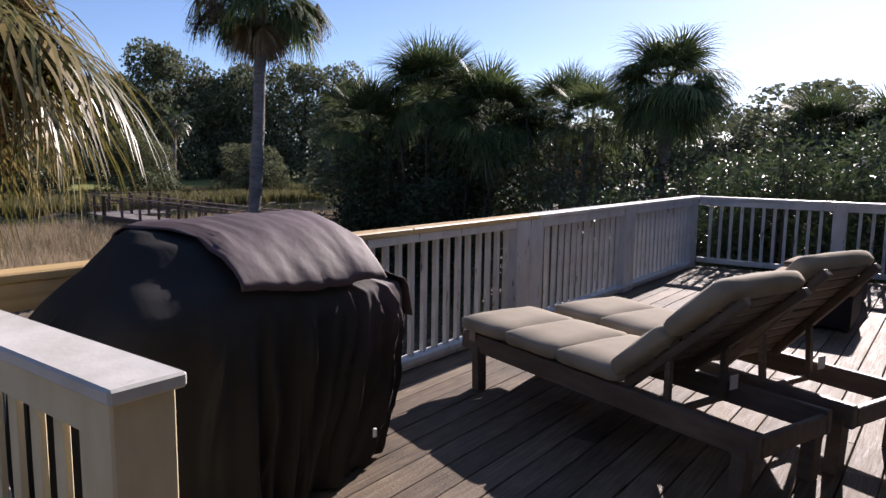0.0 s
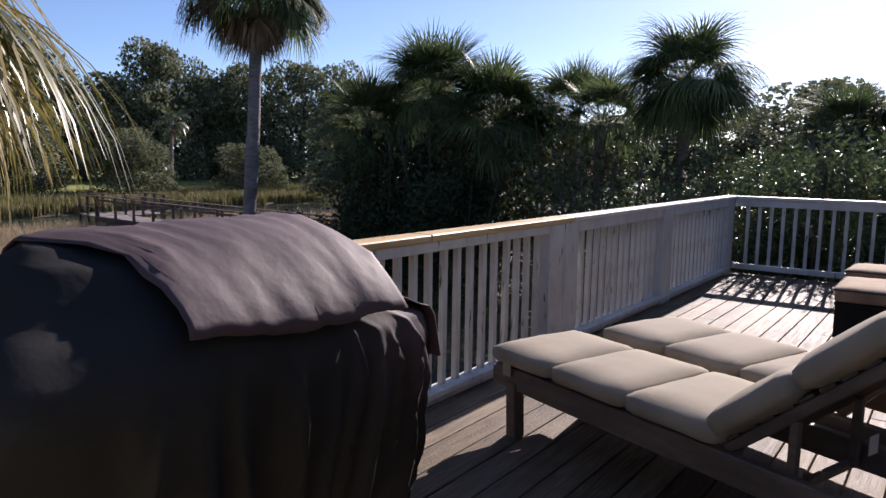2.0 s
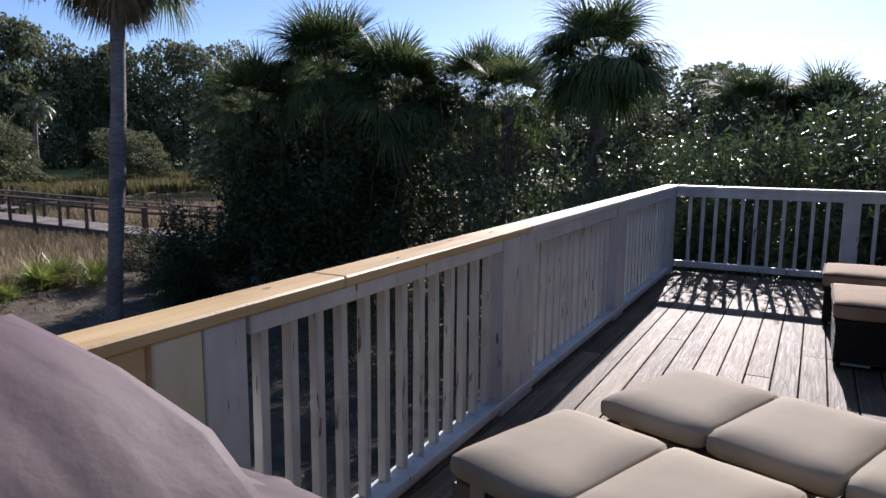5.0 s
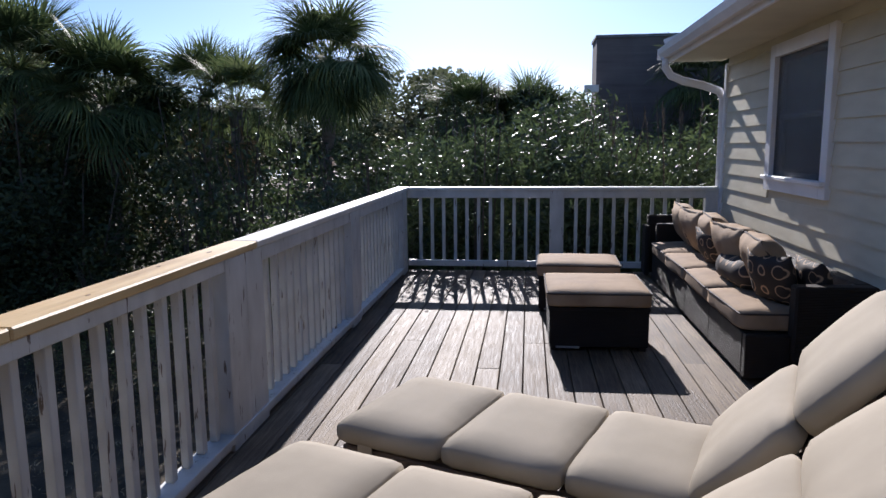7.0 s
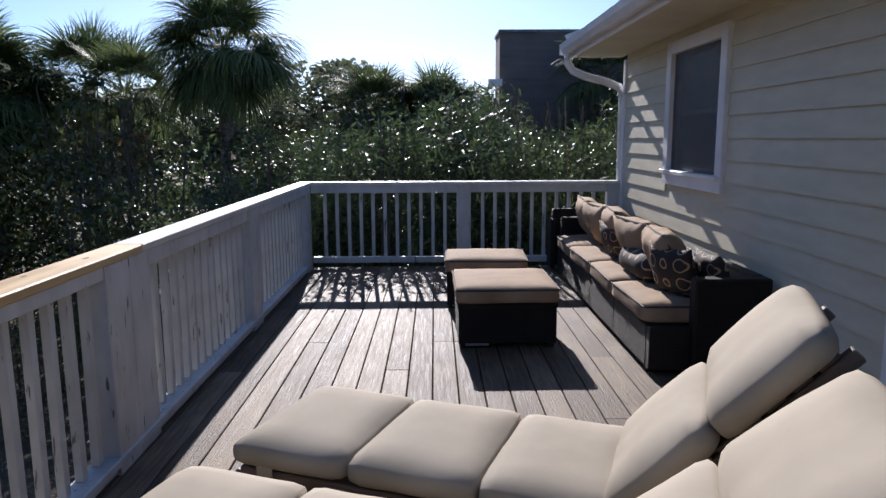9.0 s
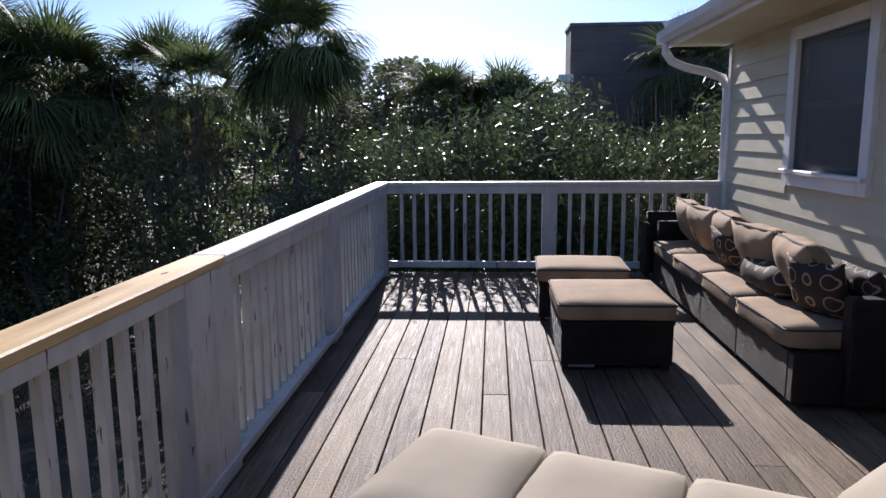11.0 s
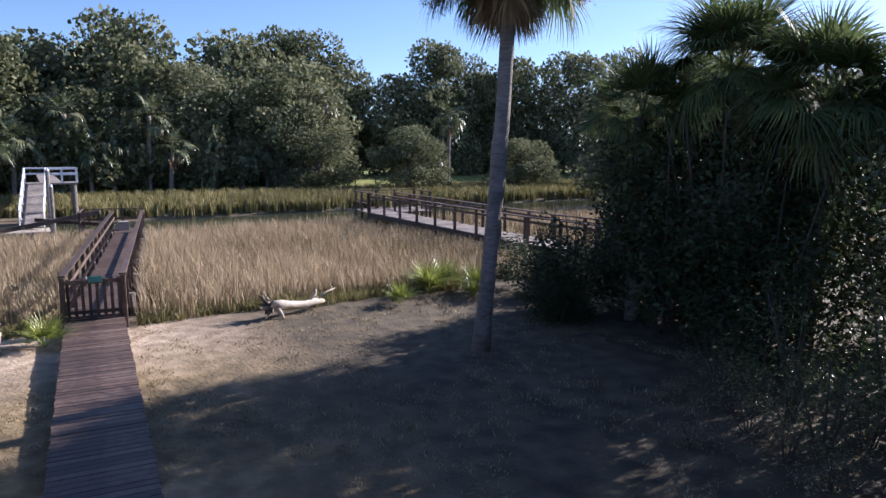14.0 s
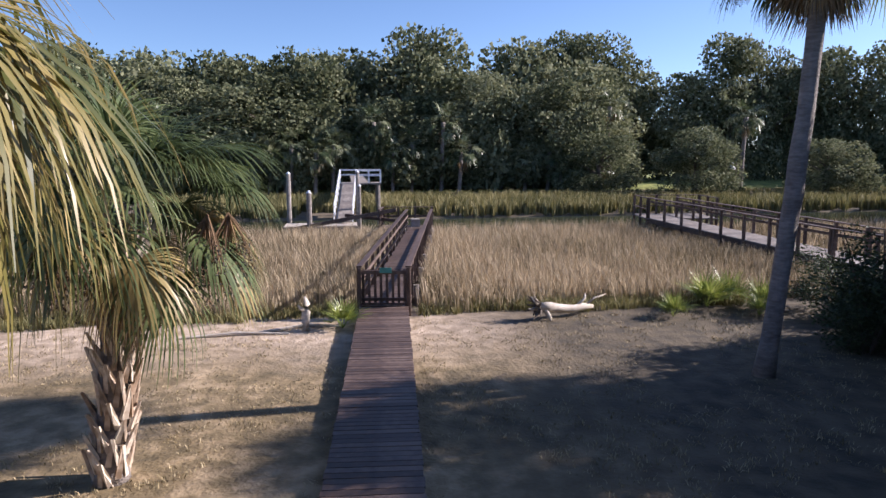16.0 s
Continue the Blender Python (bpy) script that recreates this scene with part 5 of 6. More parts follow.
def frond_set(green, seed, reach=.85, fan=1.0, width=.026, yellow=None, sag=1.0):
    y = yellow or green
    return {
        "up": [frond_mesh("frond", green, 70, reach * .95, fan * .95, .26, seed + i, width=width) for i in range(2)],
        "mid": [frond_mesh("frond", green, 38, reach * 1.05, fan, (.30 + .2 * i) * sag, seed + 10 + i, width=width) for i in range(3)],
        "low": [frond_mesh("frond", y, 4, reach * 1.05, fan, (.75 + .3 * i) * sag, seed + 20 + i, width=width) for i in range(2)],
        "dead": [frond_mesh("dead_frond", M_DEADLEAF, -48, reach * .75, fan * .8, 1.5, seed + 30 + i, width=width * .8) for i in range(2)],
    }


def droopy_set(seed):
    return {"up": [frond_mesh("frond", M_PALM, 60, .8, 1.0, .45, seed + i, width=.03) for i in range(2)],
            "mid": [frond_mesh("frond", M_PALM, 26, .95, 1.0, .9, seed + 10 + i, width=.03) for i in range(3)],
            "low": [frond_mesh("frond", (M_PALM, M_PALMY)[i], -8, .95, .95, 1.3, seed + 20 + i, width=.03) for i in range(2)],
            "dead": [frond_mesh("dead_frond", M_DEADLEAF, -48, .7, .8, 1.5, seed + 30, width=.024)]}


def round_set(seed):
    """Stiff-stalked fans whose tips all hang, for a crown like a ball."""
    return {"up": [frond_mesh("frond", M_PALM, 62, .68, 1.0, .55, seed + i, width=.034) for i in range(2)],
            "mid": [frond_mesh("frond", M_PALM, 28, .72, 1.0, .8, seed + 10 + i, width=.034) for i in range(3)],
            "low": [frond_mesh("frond", M_PALM, -8, .66, .9, .9, seed + 20 + i, width=.034) for i in range(2)],
            "dead": [frond_mesh("dead_frond", M_DEADLEAF, -48, .6, .7, 1.4, seed + 30, width=.026)]}


SETS = {"green": frond_set(M_PALM, 100, .80, 1.0, .036, sag=1.0), "round": round_set(120), "shaggy": frond_set(M_PALM, 100, .85, 1.0, .040), "droopy": droopy_set(150), "yellow": frond_set(M_PALM, 200, 1.0, .95, .036, M_PALMY), "gold": frond_set(M_PALMY, 300, 1.0, 1.0, .026)}


def fruit_cluster(parent, m, seed, size=.8, beads=330):
    rng = random.Random(seed)
    st = bmesh.new()
    se = bmesh.new()
    for k in range(26):
        a, r = rng.uniform(0, 6.28), rng.uniform(.05, .32) * size
        ln = rng.uniform(.5, 1.0) * size
        pts = [Vector((0, 0, 0)), Vector((math.cos(a) * r * .6, math.sin(a) * r * .6, -ln * .35)), Vector((math.cos(a) * r, math.sin(a) * r, -ln * .7)), Vector((math.cos(a) * r * .9, math.sin(a) * r * .9, -ln))]
        tube_bm(pts, [.012, .008, .006, .003], 4, st)
        for _ in range(beads // 26):
            t = rng.uniform(.3, 1)
            p = pts[1].lerp(pts[3], t) + Vector((rng.gauss(0, .05), rng.gauss(0, .05), rng.gauss(0, .04)))
            r = .013 * size
            o = [se.verts.new(p + Vector(c) * r) for c in ((1, 0, 0), (-1, 0, 0), (0, 1, 0), (0, -1, 0), (0, 0, 1), (0, 0, -1))]
            for f in ((0, 2, 4), (2, 1, 4), (1, 3, 4), (3, 0, 4), (2, 0, 5), (1, 2, 5), (3, 1, 5), (0, 3, 5)):
                se.faces.new([o[i] for i in f])
            q = p + Vector((rng.gauss(0, .05), rng.gauss(0, .05), .05))
            tube_bm([p, q], [.003, .003], 3, st)
    tagged(put("fruit_stalk", mesh_of("fruit_stalk", st, M_STALK), parent, m, "brown branching fruit stalks"), kind="stuff")
    tagged(put("fruit", mesh_of("fruit", se, M_SEED), parent, m, "small near-black palm fruit"), kind="stuff")


def palm(x, y, z0, crown, scale, kind, seed, counts=(9, 13, 10, 6), trunk_r=.16, lean=(0, 0), boots=False, label="", fruit=(), bark=None, group="cabbage palms", turn_to=None):
    """crown: height of the crown's heart. lean: where the heart stands from the foot."""
    rng = random.Random(seed)
    t = thing("palm_tree", pose(x, y, z0), label or "cabbage palm with a round crown of drooping fan leaves", "palm tree", group)
    h = crown - z0
    heart = Vector((lean[0], lean[1], h))
    n = 12
    pts, rad = [], []
    for i in range(n + 1):
        u = i / n
        c = u + .10 * math.sin(u * math.pi) * (1 if seed % 2 else -1)
        pts.append(Vector((lean[0] * c + rng.gauss(0, .008), lean[1] * c + rng.gauss(0, .008), h * u - .1 * (1 - u))))
        rad.append(trunk_r * (1.25 if i == 0 else 1.0 - .12 * u + (.18 if u > .93 else 0)) * rng.uniform(.95, 1.05))
    put("trunk", mesh_of("trunk", tube_bm(pts, rad, 12), bark or M_BARK, True), t, None, "grey ringed trunk")
    if boots:
        bm = bmesh.new()
        k = 0
        while k < 90:
            u = k / 90
            zz = h * (.02 + .93 * u)
            a = k * 2.4
            c = pts[0].lerp(pts[-1], u)
            r = trunk_r * .9
            o = Vector((c.x + math.cos(a) * r, c.y + math.sin(a) * r, zz))
            out = Vector((math.cos(a), math.sin(a), 0))
            tip = o + out * rng.uniform(.10, .2) + Vector((0, 0, rng.uniform(.22, .38)))
            sd = Vector((-math.sin(a), math.cos(a), 0))
            for sgn in (-1, 1):
                b0 = o + sd * sgn * .10 - Vector((0, 0, .10)) + out * .015
                q = [bm.verts.new(b0), bm.verts.new(b0 - sd * sgn * .07 + out * .035), bm.verts.new(tip + sd * .022), bm.verts.new(tip - sd * .022)]
                bm.faces.new(q)
                q2 = [bm.verts.new(b0 - out * .05), bm.verts.new(b0 - sd * sgn * .07 - out * .02), bm.verts.new(tip + sd * .022 - out * .03), bm.verts.new(tip - sd * .022 - out * .03)]
                bm.faces.new(q2[::-1])
                bm.faces.new([q[0], q[3], q2[3], q2[0]])
                bm.faces.new([q[2], q[1], q2[1], q2[2]])
            k += 1
        put("leaf_base", mesh_of("leaf_base", bm, M_BOOT), t, None, "criss-cross dry leaf bases round the trunk")
    fs = SETS[kind]
    i = 0
    for key, count in zip(("up", "mid", "low", "dead"), counts):
        for k in range(count):
            a = 360 * (k + rng.uniform(-.3, .3)) / count + i * 31
            s = scale * rng.uniform(.88, 1.12)
            m = pose(heart.x, heart.y, heart.z - (.06 if key == "low" else .18 if key == "dead" else 0) * scale, 0, 0, a) @ pose(0, 0, 0, rng.uniform(-18, 18), rng.uniform(-24, 22), 0) \
                @ Matrix.Diagonal((s, s, s, 1))
            put("dead_frond" if key == "dead" else "frond", fs[key][(k + i) % len(fs[key])], t, m, "drooping dry brown fan leaf" if key == "dead" else "")
        i += 1
    for k, (fx, fy, fz, size) in enumerate(fruit):
        fruit_cluster(t, pose(heart.x + fx, heart.y + fy, heart.z + fz), seed + k, size)
    return t


# the tall leaning palm on the lawn
palm(-11.3, 9.62, -2.62, 5.45, 1.22, "shaggy", 7, (12, 22, 28, 18), .17, (-.80, 1.28), label="tall slender palm leaning over the yard with a shaggy crown", fruit=((1.1, .9, -.1, 1.2), (-.9, -1.3, -.1, 1.2), (.3, -1.6, .0, 1.2)))
# beside the boardwalk
palm(-8.75, -.88, -2.62, .85, 1.12, "droopy", 12, (10, 20, 17, 7), .20, (-.05, .42), True, "short green palm with a criss-cross trunk on the dry grass", fruit=((.6, -.7, -.15, 1.2), (.7, -.55, -.1, 1.1), (.5, 1.0, -.1, 1.1), (.3, 1.2, -.1, 1.0)))
# close to the deck
palm(-2.2, -.48, -2.62, 2.4, 1.08, "gold", 21, (8, 26, 36, 18), .17, (0, .25), True, "sunlit yellow-green palm close to the deck", fruit=((.1, .85, .75, 1.2), (.3, .95, .45, 1.2), (0, 1.1, .2, 1.1), (.3, .6, .9, 1.2), (.55, .35, .35, 1.2), (.75, .1, .75, 1.1), (.3, .8, .5, 1.1), (.9, .5, .1, 1.1), (.6, .75, .75, 1.0), (.8, -.4, .5, 1.1)))
# the group beyond the railing
palm(-10.0, 15.4, -2.7, 3.05, 1.3, "green", 31, (15, 24, 26, 5), .19, (-.2, .2), label="full green palm rising from dark shrubs")
palm(-8.0, 15.4, -2.7, 2.35, 1.26, "green", 33, (11, 20, 26, 5), .17, (-.1, .3), label="green palm with stiff fan leaves among shrubs")
palm(-11.6, 14.2, -2.7, 2.2, 1.05, "green", 35, (11, 18, 16, 3), .17, (0, .1), label="green palm beside the tall palm cluster")
palm(-2.65, 14.5, -2.7, 2.95, 1.08, "round", 41, (16, 32, 30, 0), .15, (0, 0), label="round-crowned palm standing above the hedge")
palm(-5.3, 16.2, -2.7, 2.25, 1.05, "green", 43, (8, 12, 10, 2), .16, (0, 0), label="lower palm standing among dark shrubs")
palm(-7.0, 18.2, -2.7, 2.7, 1.05, "green", 45, (8, 12, 10, 2), .16, (0, 0), label="palm standing behind the dense shrubs")
palm(-.1, 18.8, -2.7, 2.0, .95, "green", 47, (12, 16, 12, 2), .15, (0, 0), label="low palm rising out of the hedge mound")
palm(1.5, 19.0, -2.7, 1.85, 1.0, "green", 49, (10, 16, 12, 2), .15, (0, 0), label="palm at the back of the hedge mound")
palm(5.9, 19.6, -2.7, 2.9, 1.0, "green", 53, (10, 16, 14, 3), .15, (0, 0), label="palm in front of the neighbouring house's wall")


def shrub_mesh(seed, leaf, width, count, mat, hx=1.0, hz=1.0, flat=.8):
    rng = np.random.default_rng(seed)
    c, r = [], []
    for k in range(34):
        a = rng.random() * 6.28
        rr = rng.random() ** .5 * .72
        zz = .08 + rng.random() * .78
        c.append((math.cos(a) * rr * hx, math.sin(a) * rr * hx, zz * hz))
        s = .24 + .14 * rng.random()
        r.append((s * hx, s * hx, s * 1.9))
    return leaf_cloud("foliage", c, r, count, leaf, width, mat, rng, flat, shell=.25)


SHRUBS = [shrub_mesh(s, .125, .030, 12000, M_SHRUB, 1.5, 4.4) for s in (1, 2, 3)]
SHRUBS_THIN = [shrub_mesh(s, .13, .026, 1500, M_BRIGHTSHRUB, 1.5, 3.4) for s in (6, 7)]
SHRUBS_OPEN = [shrub_mesh(s, .12, .045, 1600, M_SHRUB, 1.5, 3.4) for s in (8, 9)]
SHRUBS_FINE = [shrub_mesh(s, .11, .050, 7000, M_DULLSHRUB, 1.5, 3.4) for s in (4, 5)]


def stems_mesh(seed):
    rng = random.Random(seed)
    bm = bmesh.new()
    for k in range(7):
        a = rng.uniform(0, 6.28)
        r = rng.uniform(.3, .8)
        tube_bm([(math.cos(a) * .06, math.sin(a) * .06, -.05), (math.cos(a) * r * .5, math.sin(a) * r * .5, .4), (math.cos(a) * r, math.sin(a) * r, .95)], [.022, .016, .005], 5, bm)
    return mesh_of("stem", bm, M_OAKBARK)


STEMS = [stems_mesh(s) for s in (1, 2)]


def shrub(x, y, z, wide, tall, k, meshes, label, group="shrubs"):
    if (x, y) in ((-3.6, 13.5), (-4.8, 14.6), (-3.6, 16.4), (-1.9, 12.6), (-6.0, 15.4)):
        meshes, label, group = SHRUBS_OPEN, "tall open shrub with light showing between its leaves", "open shrubs"
    t = thing("shrub", pose(x, y, z, 0, 0, k * 67), label, "shrub", group)
    put("stem", STEMS[k % 2], t, Matrix.Diagonal((wide, wide, tall, 1)))
    base = 4.4 if meshes is SHRUBS else 3.4
    put("foliage", meshes[k % len(meshes)], t, Matrix.Diagonal((wide / 1.45, wide / 1.45, tall / base, 1)))


UNDERGROWTH = ((-5.0, 10.2, .5, .7), (-5.8, 10.6, .6, .6), (-4.2, 9.9, .5, .8), (-6.6, 11.2, .6, .8), (-3.6, 10.4, .5, .9), (-7.4, 11.0, .4, .4), (-4.6, 11.4, .6, 1.0), (-2.6, 9.8, .5, .7), (-6.0, 9.6, .4, .35))
rng = random.Random(77)
k = 0
for x, y, w, h in ((-.9, 10.7, 1.4, 4.2), (.6, 10.5, 1.4, 4.6), (2.0, 10.6, 1.4, 4.8), (3.4, 10.4, 1.3, 4.9), (4.8, 10.8, 1.5, 5.0), (-1.9, 12.6, 1.4, 3.9), (0, 12.4, 1.6, 4.8), (1.9, 12.6, 1.6, 5.1), (3.9, 12.4, 1.6, 4.9),
                   (5.6, 13.0, 1.6, 5.0), (-1.4, 13.8, 1.6, 4.4), (.5, 15.2, 1.8, 4.7), (2.3, 16.3, 1.8, 5.0), (6.5, 10.5, 1.5, 4.4), (-.7, 18.4, 1.7, 5.4), (.3, 18.2, 1.7, 5.95), (1.4, 18.3, 1.8, 5.8), (2.9, 20.2, 1.3, 5.7), (5.0, 18.8, 1.6, 5.6), (6.6, 18.0, 1.7, 6.0), (4.4, 15.5, 1.5, 4.9)):
    shrub(x, y, -2.7, w, h, k, SHRUBS, "tall glossy narrow-leaved hedge shrub beyond the railing", "hedge shrubs")
    k += 1
for x, y, w, h in ((-3.6, 13.5, 1.7, 4.5), (-4.8, 14.6, 1.8, 5.0), (-6.0, 15.4, 1.9, 5.4), (-3.6, 16.4, 2.0, 4.6), (-6.6, 17.3, 2.0, 3.4), (-8.2, 14.2, 1.8, 3.8), (-9.6, 14.6, 2.0, 5.2), (-10.8, 14.4, 1.8, 4.8), (-11.8, 15.2, 1.8, 5.2),
                   (-8.8, 16.4, 2.2, 6.1), (-12.8, 13.4, 1.5, 2.7), (-12.9, 15.9, 1.5, 4.7), (-15.4, 14.6, 1.5, 1.8), (-12.4, 12.6, .9, 1.2),
                   (-10.4, 17.5, 2.2, 5.9), (-13.0, 17.8, 2.2, 3.9), (-15.6, 17.8, 1.9, 2.0)):
    shrub(x, y, -2.7, w, h, k, SHRUBS_FINE, "dense dark evergreen shrub with small glossy leaves", "dark shrubs")
    k += 1


for x, y, w, h in ((-4.9, 10.9, .9, 1.5), (-5.9, 11.6, 1.0, 1.3), (-3.2, 11.6, 1.1, 2.1), (-4.2, 12.3, 1.1, 2.4), (-6.6, 12.9, 1.1, 1.9), (-7.4, 12.0, .8, 1.0), (-5.2, 13.2, 1.2, 2.9)):
    shrub(x, y, -2.66, w, h, k, SHRUBS_THIN, "thin open shrub with narrow sunlit leaves", "thin shrubs")
    k += 1


SHRUBS_DRY = [shrub_mesh(s, .13, .05, 700, M_DRYLEAF, 1.5, 3.4) for s in (10, 11)]
for x, y, w, h in UNDERGROWTH:
    shrub(x, y, -2.66, w, h, k, SHRUBS_DRY, "low dry undergrowth with tan and olive leaves", "undergrowth")
    k += 1


def oak_mesh(seed, count=14000, leaf=.27, width=.23):
    rng = np.random.default_rng(seed)
    c, r = [], []
    for k in range(38):
        a = rng.random() * 6.28
        zz = rng.random()
        rr = math.sqrt(max(.04, 1 - ((zz - .30) / .74) ** 2)) * rng.random() ** .45 * 4.4
        c.append((math.cos(a) * rr, math.sin(a) * rr, .4 + zz * 8.6))
        s = 1.25 + rng.random() * 1.0
        r.append((s, s, s * .8))
    return leaf_cloud("crown", c, r, count, leaf, width, M_OAK, rng, .7, shell=.55)


def oak_limbs(seed):
    rng = random.Random(seed)
    bm = bmesh.new()
    tube_bm([(0, 0, -.3), (.1, .1, 2), (.2, 0, 4), (.1, .2, 7)], [.42, .34, .26, .12], 8, bm)
    for k in range(9):
        a = rng.uniform(0, 6.28)
        z = rng.uniform(1.5, 5)
        tube_bm([(.1, 0, z), (math.cos(a) * 1.6, math.sin(a) * 1.6, z + 1.3), (math.cos(a) * 3.2, math.sin(a) * 3.2, z + 2.2)], [.17, .11, .04], 6, bm)
    return mesh_of("trunk", bm, M_OAKBARK)


OAKS = [oak_mesh(s) for s in (21, 22, 23, 24)]
OAKS_PLAIN = [oak_mesh(25, 7000, .38, .32), oak_mesh(26, 7000, .38, .32)]
OAK_TRUNKS = [oak_limbs(s) for s in (1, 2)]


def oak(x, y, z, s, h, k, crowns=OAKS):
    t = thing("oak_tree", pose(x, y, z, 0, 0, k * 77), "broad live oak with an uneven dull green crown", "tree", "far oaks")
    m = Matrix.Diagonal((s, s, h, 1))
    put("trunk", OAK_TRUNKS[k % 2], t, m)
    put("crown", crowns[k % len(crowns)], t, m)


rng = random.Random(5)
k = 0
# the wood across the marsh, then round behind the near palms
for row, (xx, hh, step) in enumerate(((-75, 1.16, 4.3), (-80, 1.45, 4.6), (-87, 1.72, 5.0))):
    y = -44
    while y < 30:
        if row or not -1 < y < 8:
            oak(xx + rng.uniform(-2, 2), y, -2.3, rng.uniform(1.1, 1.5), hh * rng.uniform(.84, 1.08), k, OAKS if row == 0 else OAKS_PLAIN)
        k += 1
        y += step * rng.uniform(.8, 1.15)
y = 31
while y < 100:
    oak(-90 + rng.uniform(-3, 3) + (y - 33) * .30, y, -2.2, rng.uniform(1.25, 1.6), 1.78 * rng.uniform(.9, 1.08) * (.76 if 38 < y < 50 else 1), k)
    k += 1
    y += 5.0
for i in range(16):
    a = radians(-42 + i * 7.0)
    R = 58 + 5 * math.sin(i * 2.1)
    oak(R * math.sin(a), R * math.cos(a), -2.5, 1.35, .88 + .12 * math.sin(i * 1.7), k)
    k += 1
for i in range(16):
    a = radians(100 + i * 9.0)
    oak(45 * math.sin(a), 45 * math.cos(a), -2.5, 1.3, 1.0, k, OAKS_PLAIN)
    k += 1


FAR_SHRUB = []
for s in (51, 52):
    g = np.random.default_rng(s)
    c = [(math.cos(a) * 1.4 * b, math.sin(a) * 1.4 * b, .6 + 1.4 * z) for a, b, z in zip(g.random(14) * 6.28, g.random(14), g.random(14))]
    FAR_SHRUB.append(leaf_cloud("foliage", c, [(.9, .9, .8)] * 14, 1900, .30, .22, M_OAK, g, .6, hang=.2))
y = -38
k = 0
while y < 31:
    t = thing("far_shrub", pose(-70.5 + rng.uniform(-1.5, 1), y, -2.3, 0, 0, k * 50), "low dark understory shrub at the wood's edge", "shrub", "far shrubs")
    m = Matrix.Diagonal((1.35, 1.35, rng.uniform(1.3, 2.6), 1))
    put("stem", STEMS[k % 2], t, m)
    put("foliage", FAR_SHRUB[k % 2], t, m)
    k += 1
    y += rng.uniform(1.9, 2.8)

FAR_FRONDS = {"up": [frond_mesh("frond", M_FARPALM, 60, .9, 1.0, .4, 400, 12, .10)], "mid": [frond_mesh("frond", M_FARPALM, 20, 1.0, 1.0, .9, 401, 12, .10)],
              "low": [frond_mesh("frond", M_FARPALM, -15, 1.0, 1.0, 1.3, 402, 12, .10)], "dead": [frond_mesh("dead_frond", M_DEADLEAF, -50, .8, .9, 1.4, 403, 10, .10)]}
SETS["far"] = FAR_FRONDS
for i in range(38):
    yy = -42 + i * 1.9 + rng.uniform(-1, 1)
    palm(-69.5 + rng.uniform(-1.5, 1.5), yy, -2.4, rng.choice((-.4, .2, .8, 1.6, 2.4, 4.6)), 1.25, "far", 500 + i, (4, 7, 6, 2), .2, (rng.uniform(-.3, .3), .2), label="cabbage palm at the edge of the far wood", group="far palms")
for x, y, q, h in ((-61, 34.5, .78, .62), (-59, 46.5, .75, .55), (-66, 27, .8, .6)):
    oak(x, y, -2.5, q, h, k)
    k += 1
for x, y, c, s in ((-66, 42, 5.0, 1.3), (-72, 30, 6.4, 1.2), (-55, 56, 2.5, 1.3)):
    palm(x, y, -2.6, c, s, "far", 600 + int(-x), (5, 8, 8, 4), .22, (.1, .2), label="cabbage palm on the far lawn", group="far palms")


PALMETTO = [frond_mesh("frond", M_BRIGHT, 66, .5, .85, .12, 700, 22, .04), frond_mesh("frond", M_BRIGHT, 42, .55, .85, .3, 701, 22, .04)]


def saw_palmetto(x, y, z, s, seed):
    rng = random.Random(seed)
    t = thing("saw_palmetto", pose(x, y, z), "low bright green fan-leaved palmetto on the sand", "palmetto", "palmettos")
    for k in range(11):
        put("frond", PALMETTO[k % 2], t, pose(0, 0, 0, 0, 0, k * 33 + rng.uniform(-8, 8)) @ pose(0, 0, 0, rng.uniform(-12, 12), rng.uniform(-12, 10), 0)
            @ Matrix.Diagonal((s, s, s, 1)))


for i, (x, y, s) in enumerate(((-16.1, 2.0, .62), (-16.0, 10.2, .55), (-16.9, 11.6, .85), (-17.3, 12.4, .8), (-16.6, 13.0, .7), (-15.8, 12.4, .5))):
    saw_palmetto(x, y, -2.62, s, i)


# ---- marsh grass ----
M_STRAW = material("straw_lawn_blade", ((.20, .16, .08), (.36, .28, .15), (.52, .42, .25)), scale=(.5, .5, .5), rough=0.8, bump=0, per_island=0.6)

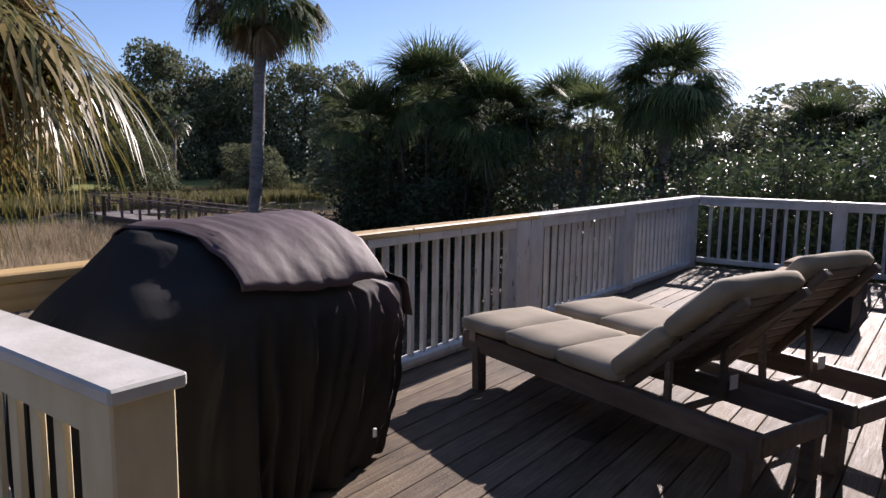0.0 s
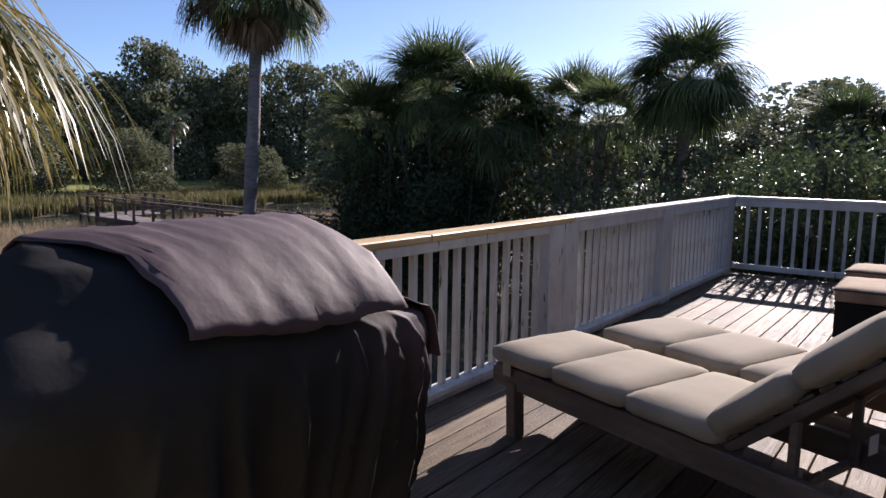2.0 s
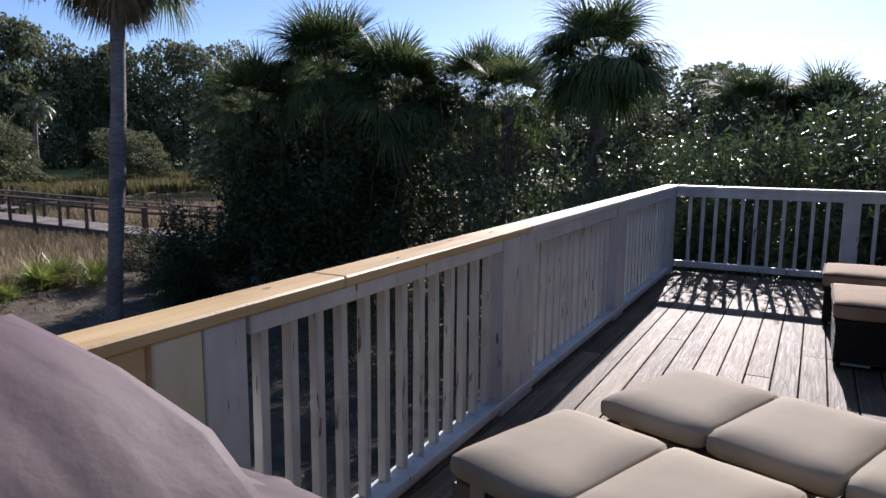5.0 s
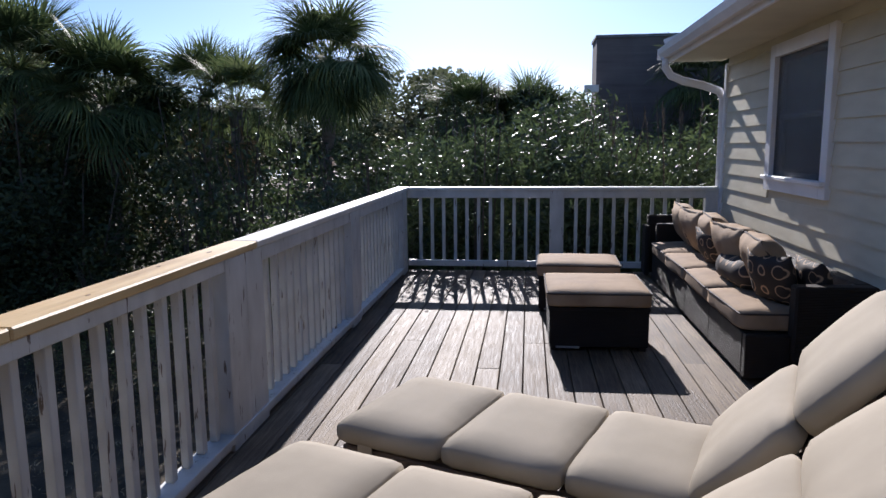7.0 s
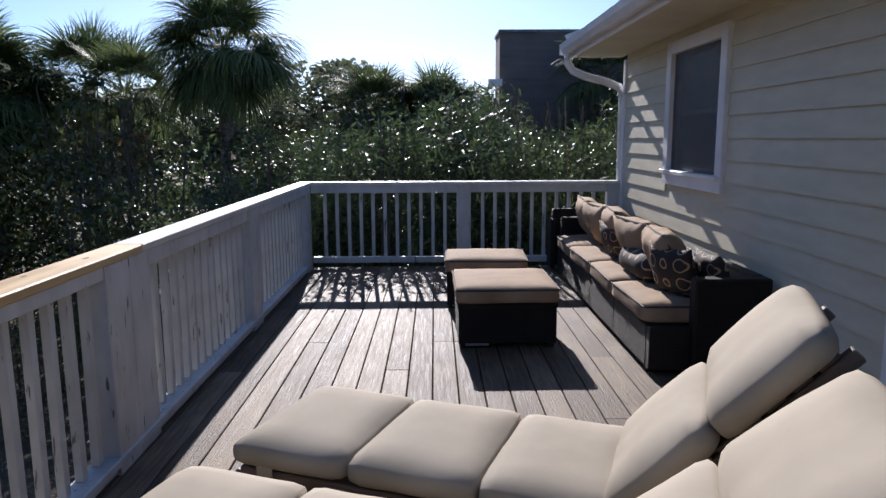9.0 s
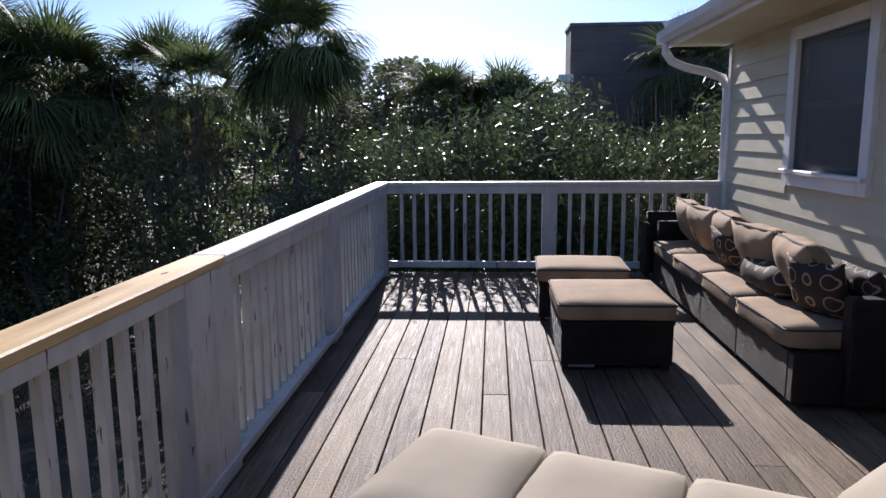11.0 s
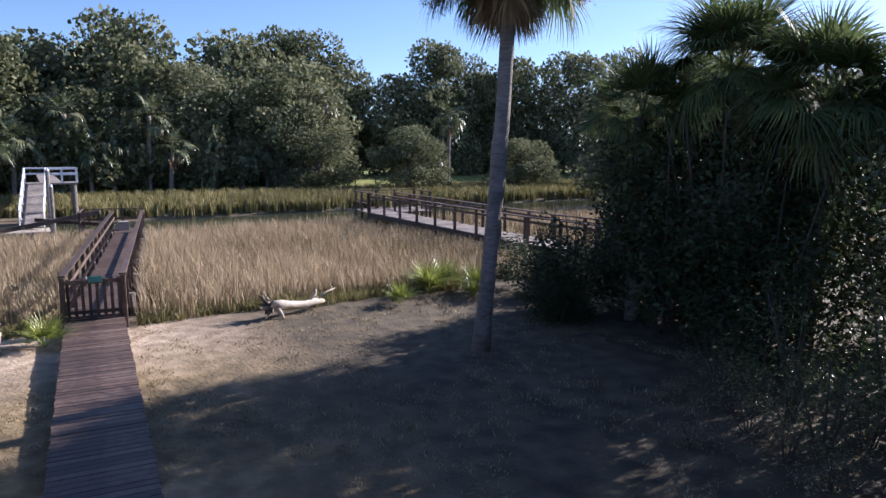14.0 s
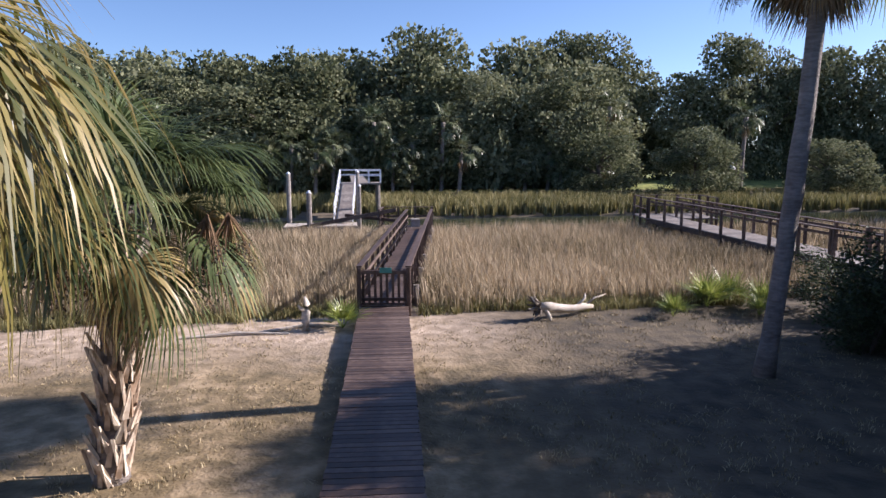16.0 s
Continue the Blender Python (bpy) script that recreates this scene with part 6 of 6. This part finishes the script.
def field(x0, x1, y0, y1, n, seed, keep):
    g = np.random.default_rng(seed)
    # grass stands in tufts
    c = np.stack([x0 + (x1 - x0) * g.random(n // 12), y0 + (y1 - y0) * g.random(n // 12)], 1)
    p = np.repeat(c, 12, axis=0) + g.normal(size=(len(c) * 12, 2)) * .09
    return p[keep(p[:, 0], p[:, 1])], g


def off_pier(x, y):
    t = np.clip((-17.2 - x) / 18.0, 0, 1.1)
    return np.abs(y - (3.06 + 2.8 * t)) > .85


p, g = field(-34.4, -17.4, -14, 17, 90000, 61, lambda x, y: off_pier(x, y) & (x < -17.6 - .35 * np.sin(y * .9)))
ob = new("marsh_grass", blade_field("marsh_grass", p, -2.86, .95, .027, M_REED, g, .19, (.0, -.06)))
tagged(ob, "dense tan dry marsh grass standing in tufts", "grass", kind="stuff")
p, g = field(-34.4, -14.5, 15, 34, 34000, 62, lambda x, y: x < -15)
ob = new("marsh_grass", blade_field("marsh_grass", p, -2.86, .85, .05, M_REED, g, .18))
tagged(ob, "dense tan dry marsh grass by the raised pier", "grass", kind="stuff")
p, g = field(-64, -47.8, -30, 60, 60000, 63, lambda x, y: (np.abs(y - 1) > 2.2) | (x < -52))
ob = new("marsh_grass", blade_field("marsh_grass", p, -2.9, 1.05, .09, M_REEDG, g, .15))
tagged(ob, "olive and tan marsh grass across the creek", "grass", kind="stuff")
p, g = field(-18.3, -16.9, -10, 13, 12000, 64, lambda x, y: off_pier(x, y) & (x < -17.0 - .3 * np.sin(y * 1.3)))
ob = new("shore_grass", blade_field("shore_grass", p, -2.70, .35, .02, M_REEDG, g, .4))
tagged(ob, "short yellow-green grass at the edge of the sand", "grass", kind="stuff")
p, g = field(-16.5, -1.0, -8, 13, 42000, 65, lambda x, y: (np.abs(y - 1.84 + .07 * x) > .7) & (np.sin(x * 1.1 + 2 * np.sin(y * .7)) + np.sin(y * 1.7 + x * .3) > -.6))
ob = new("lawn_tufts", blade_field("lawn_tufts", p, -2.63, .06, .012, M_STRAW, g, .9))
tagged(ob, "thin dry lawn grass on sandy ground", "grass", kind="stuff")
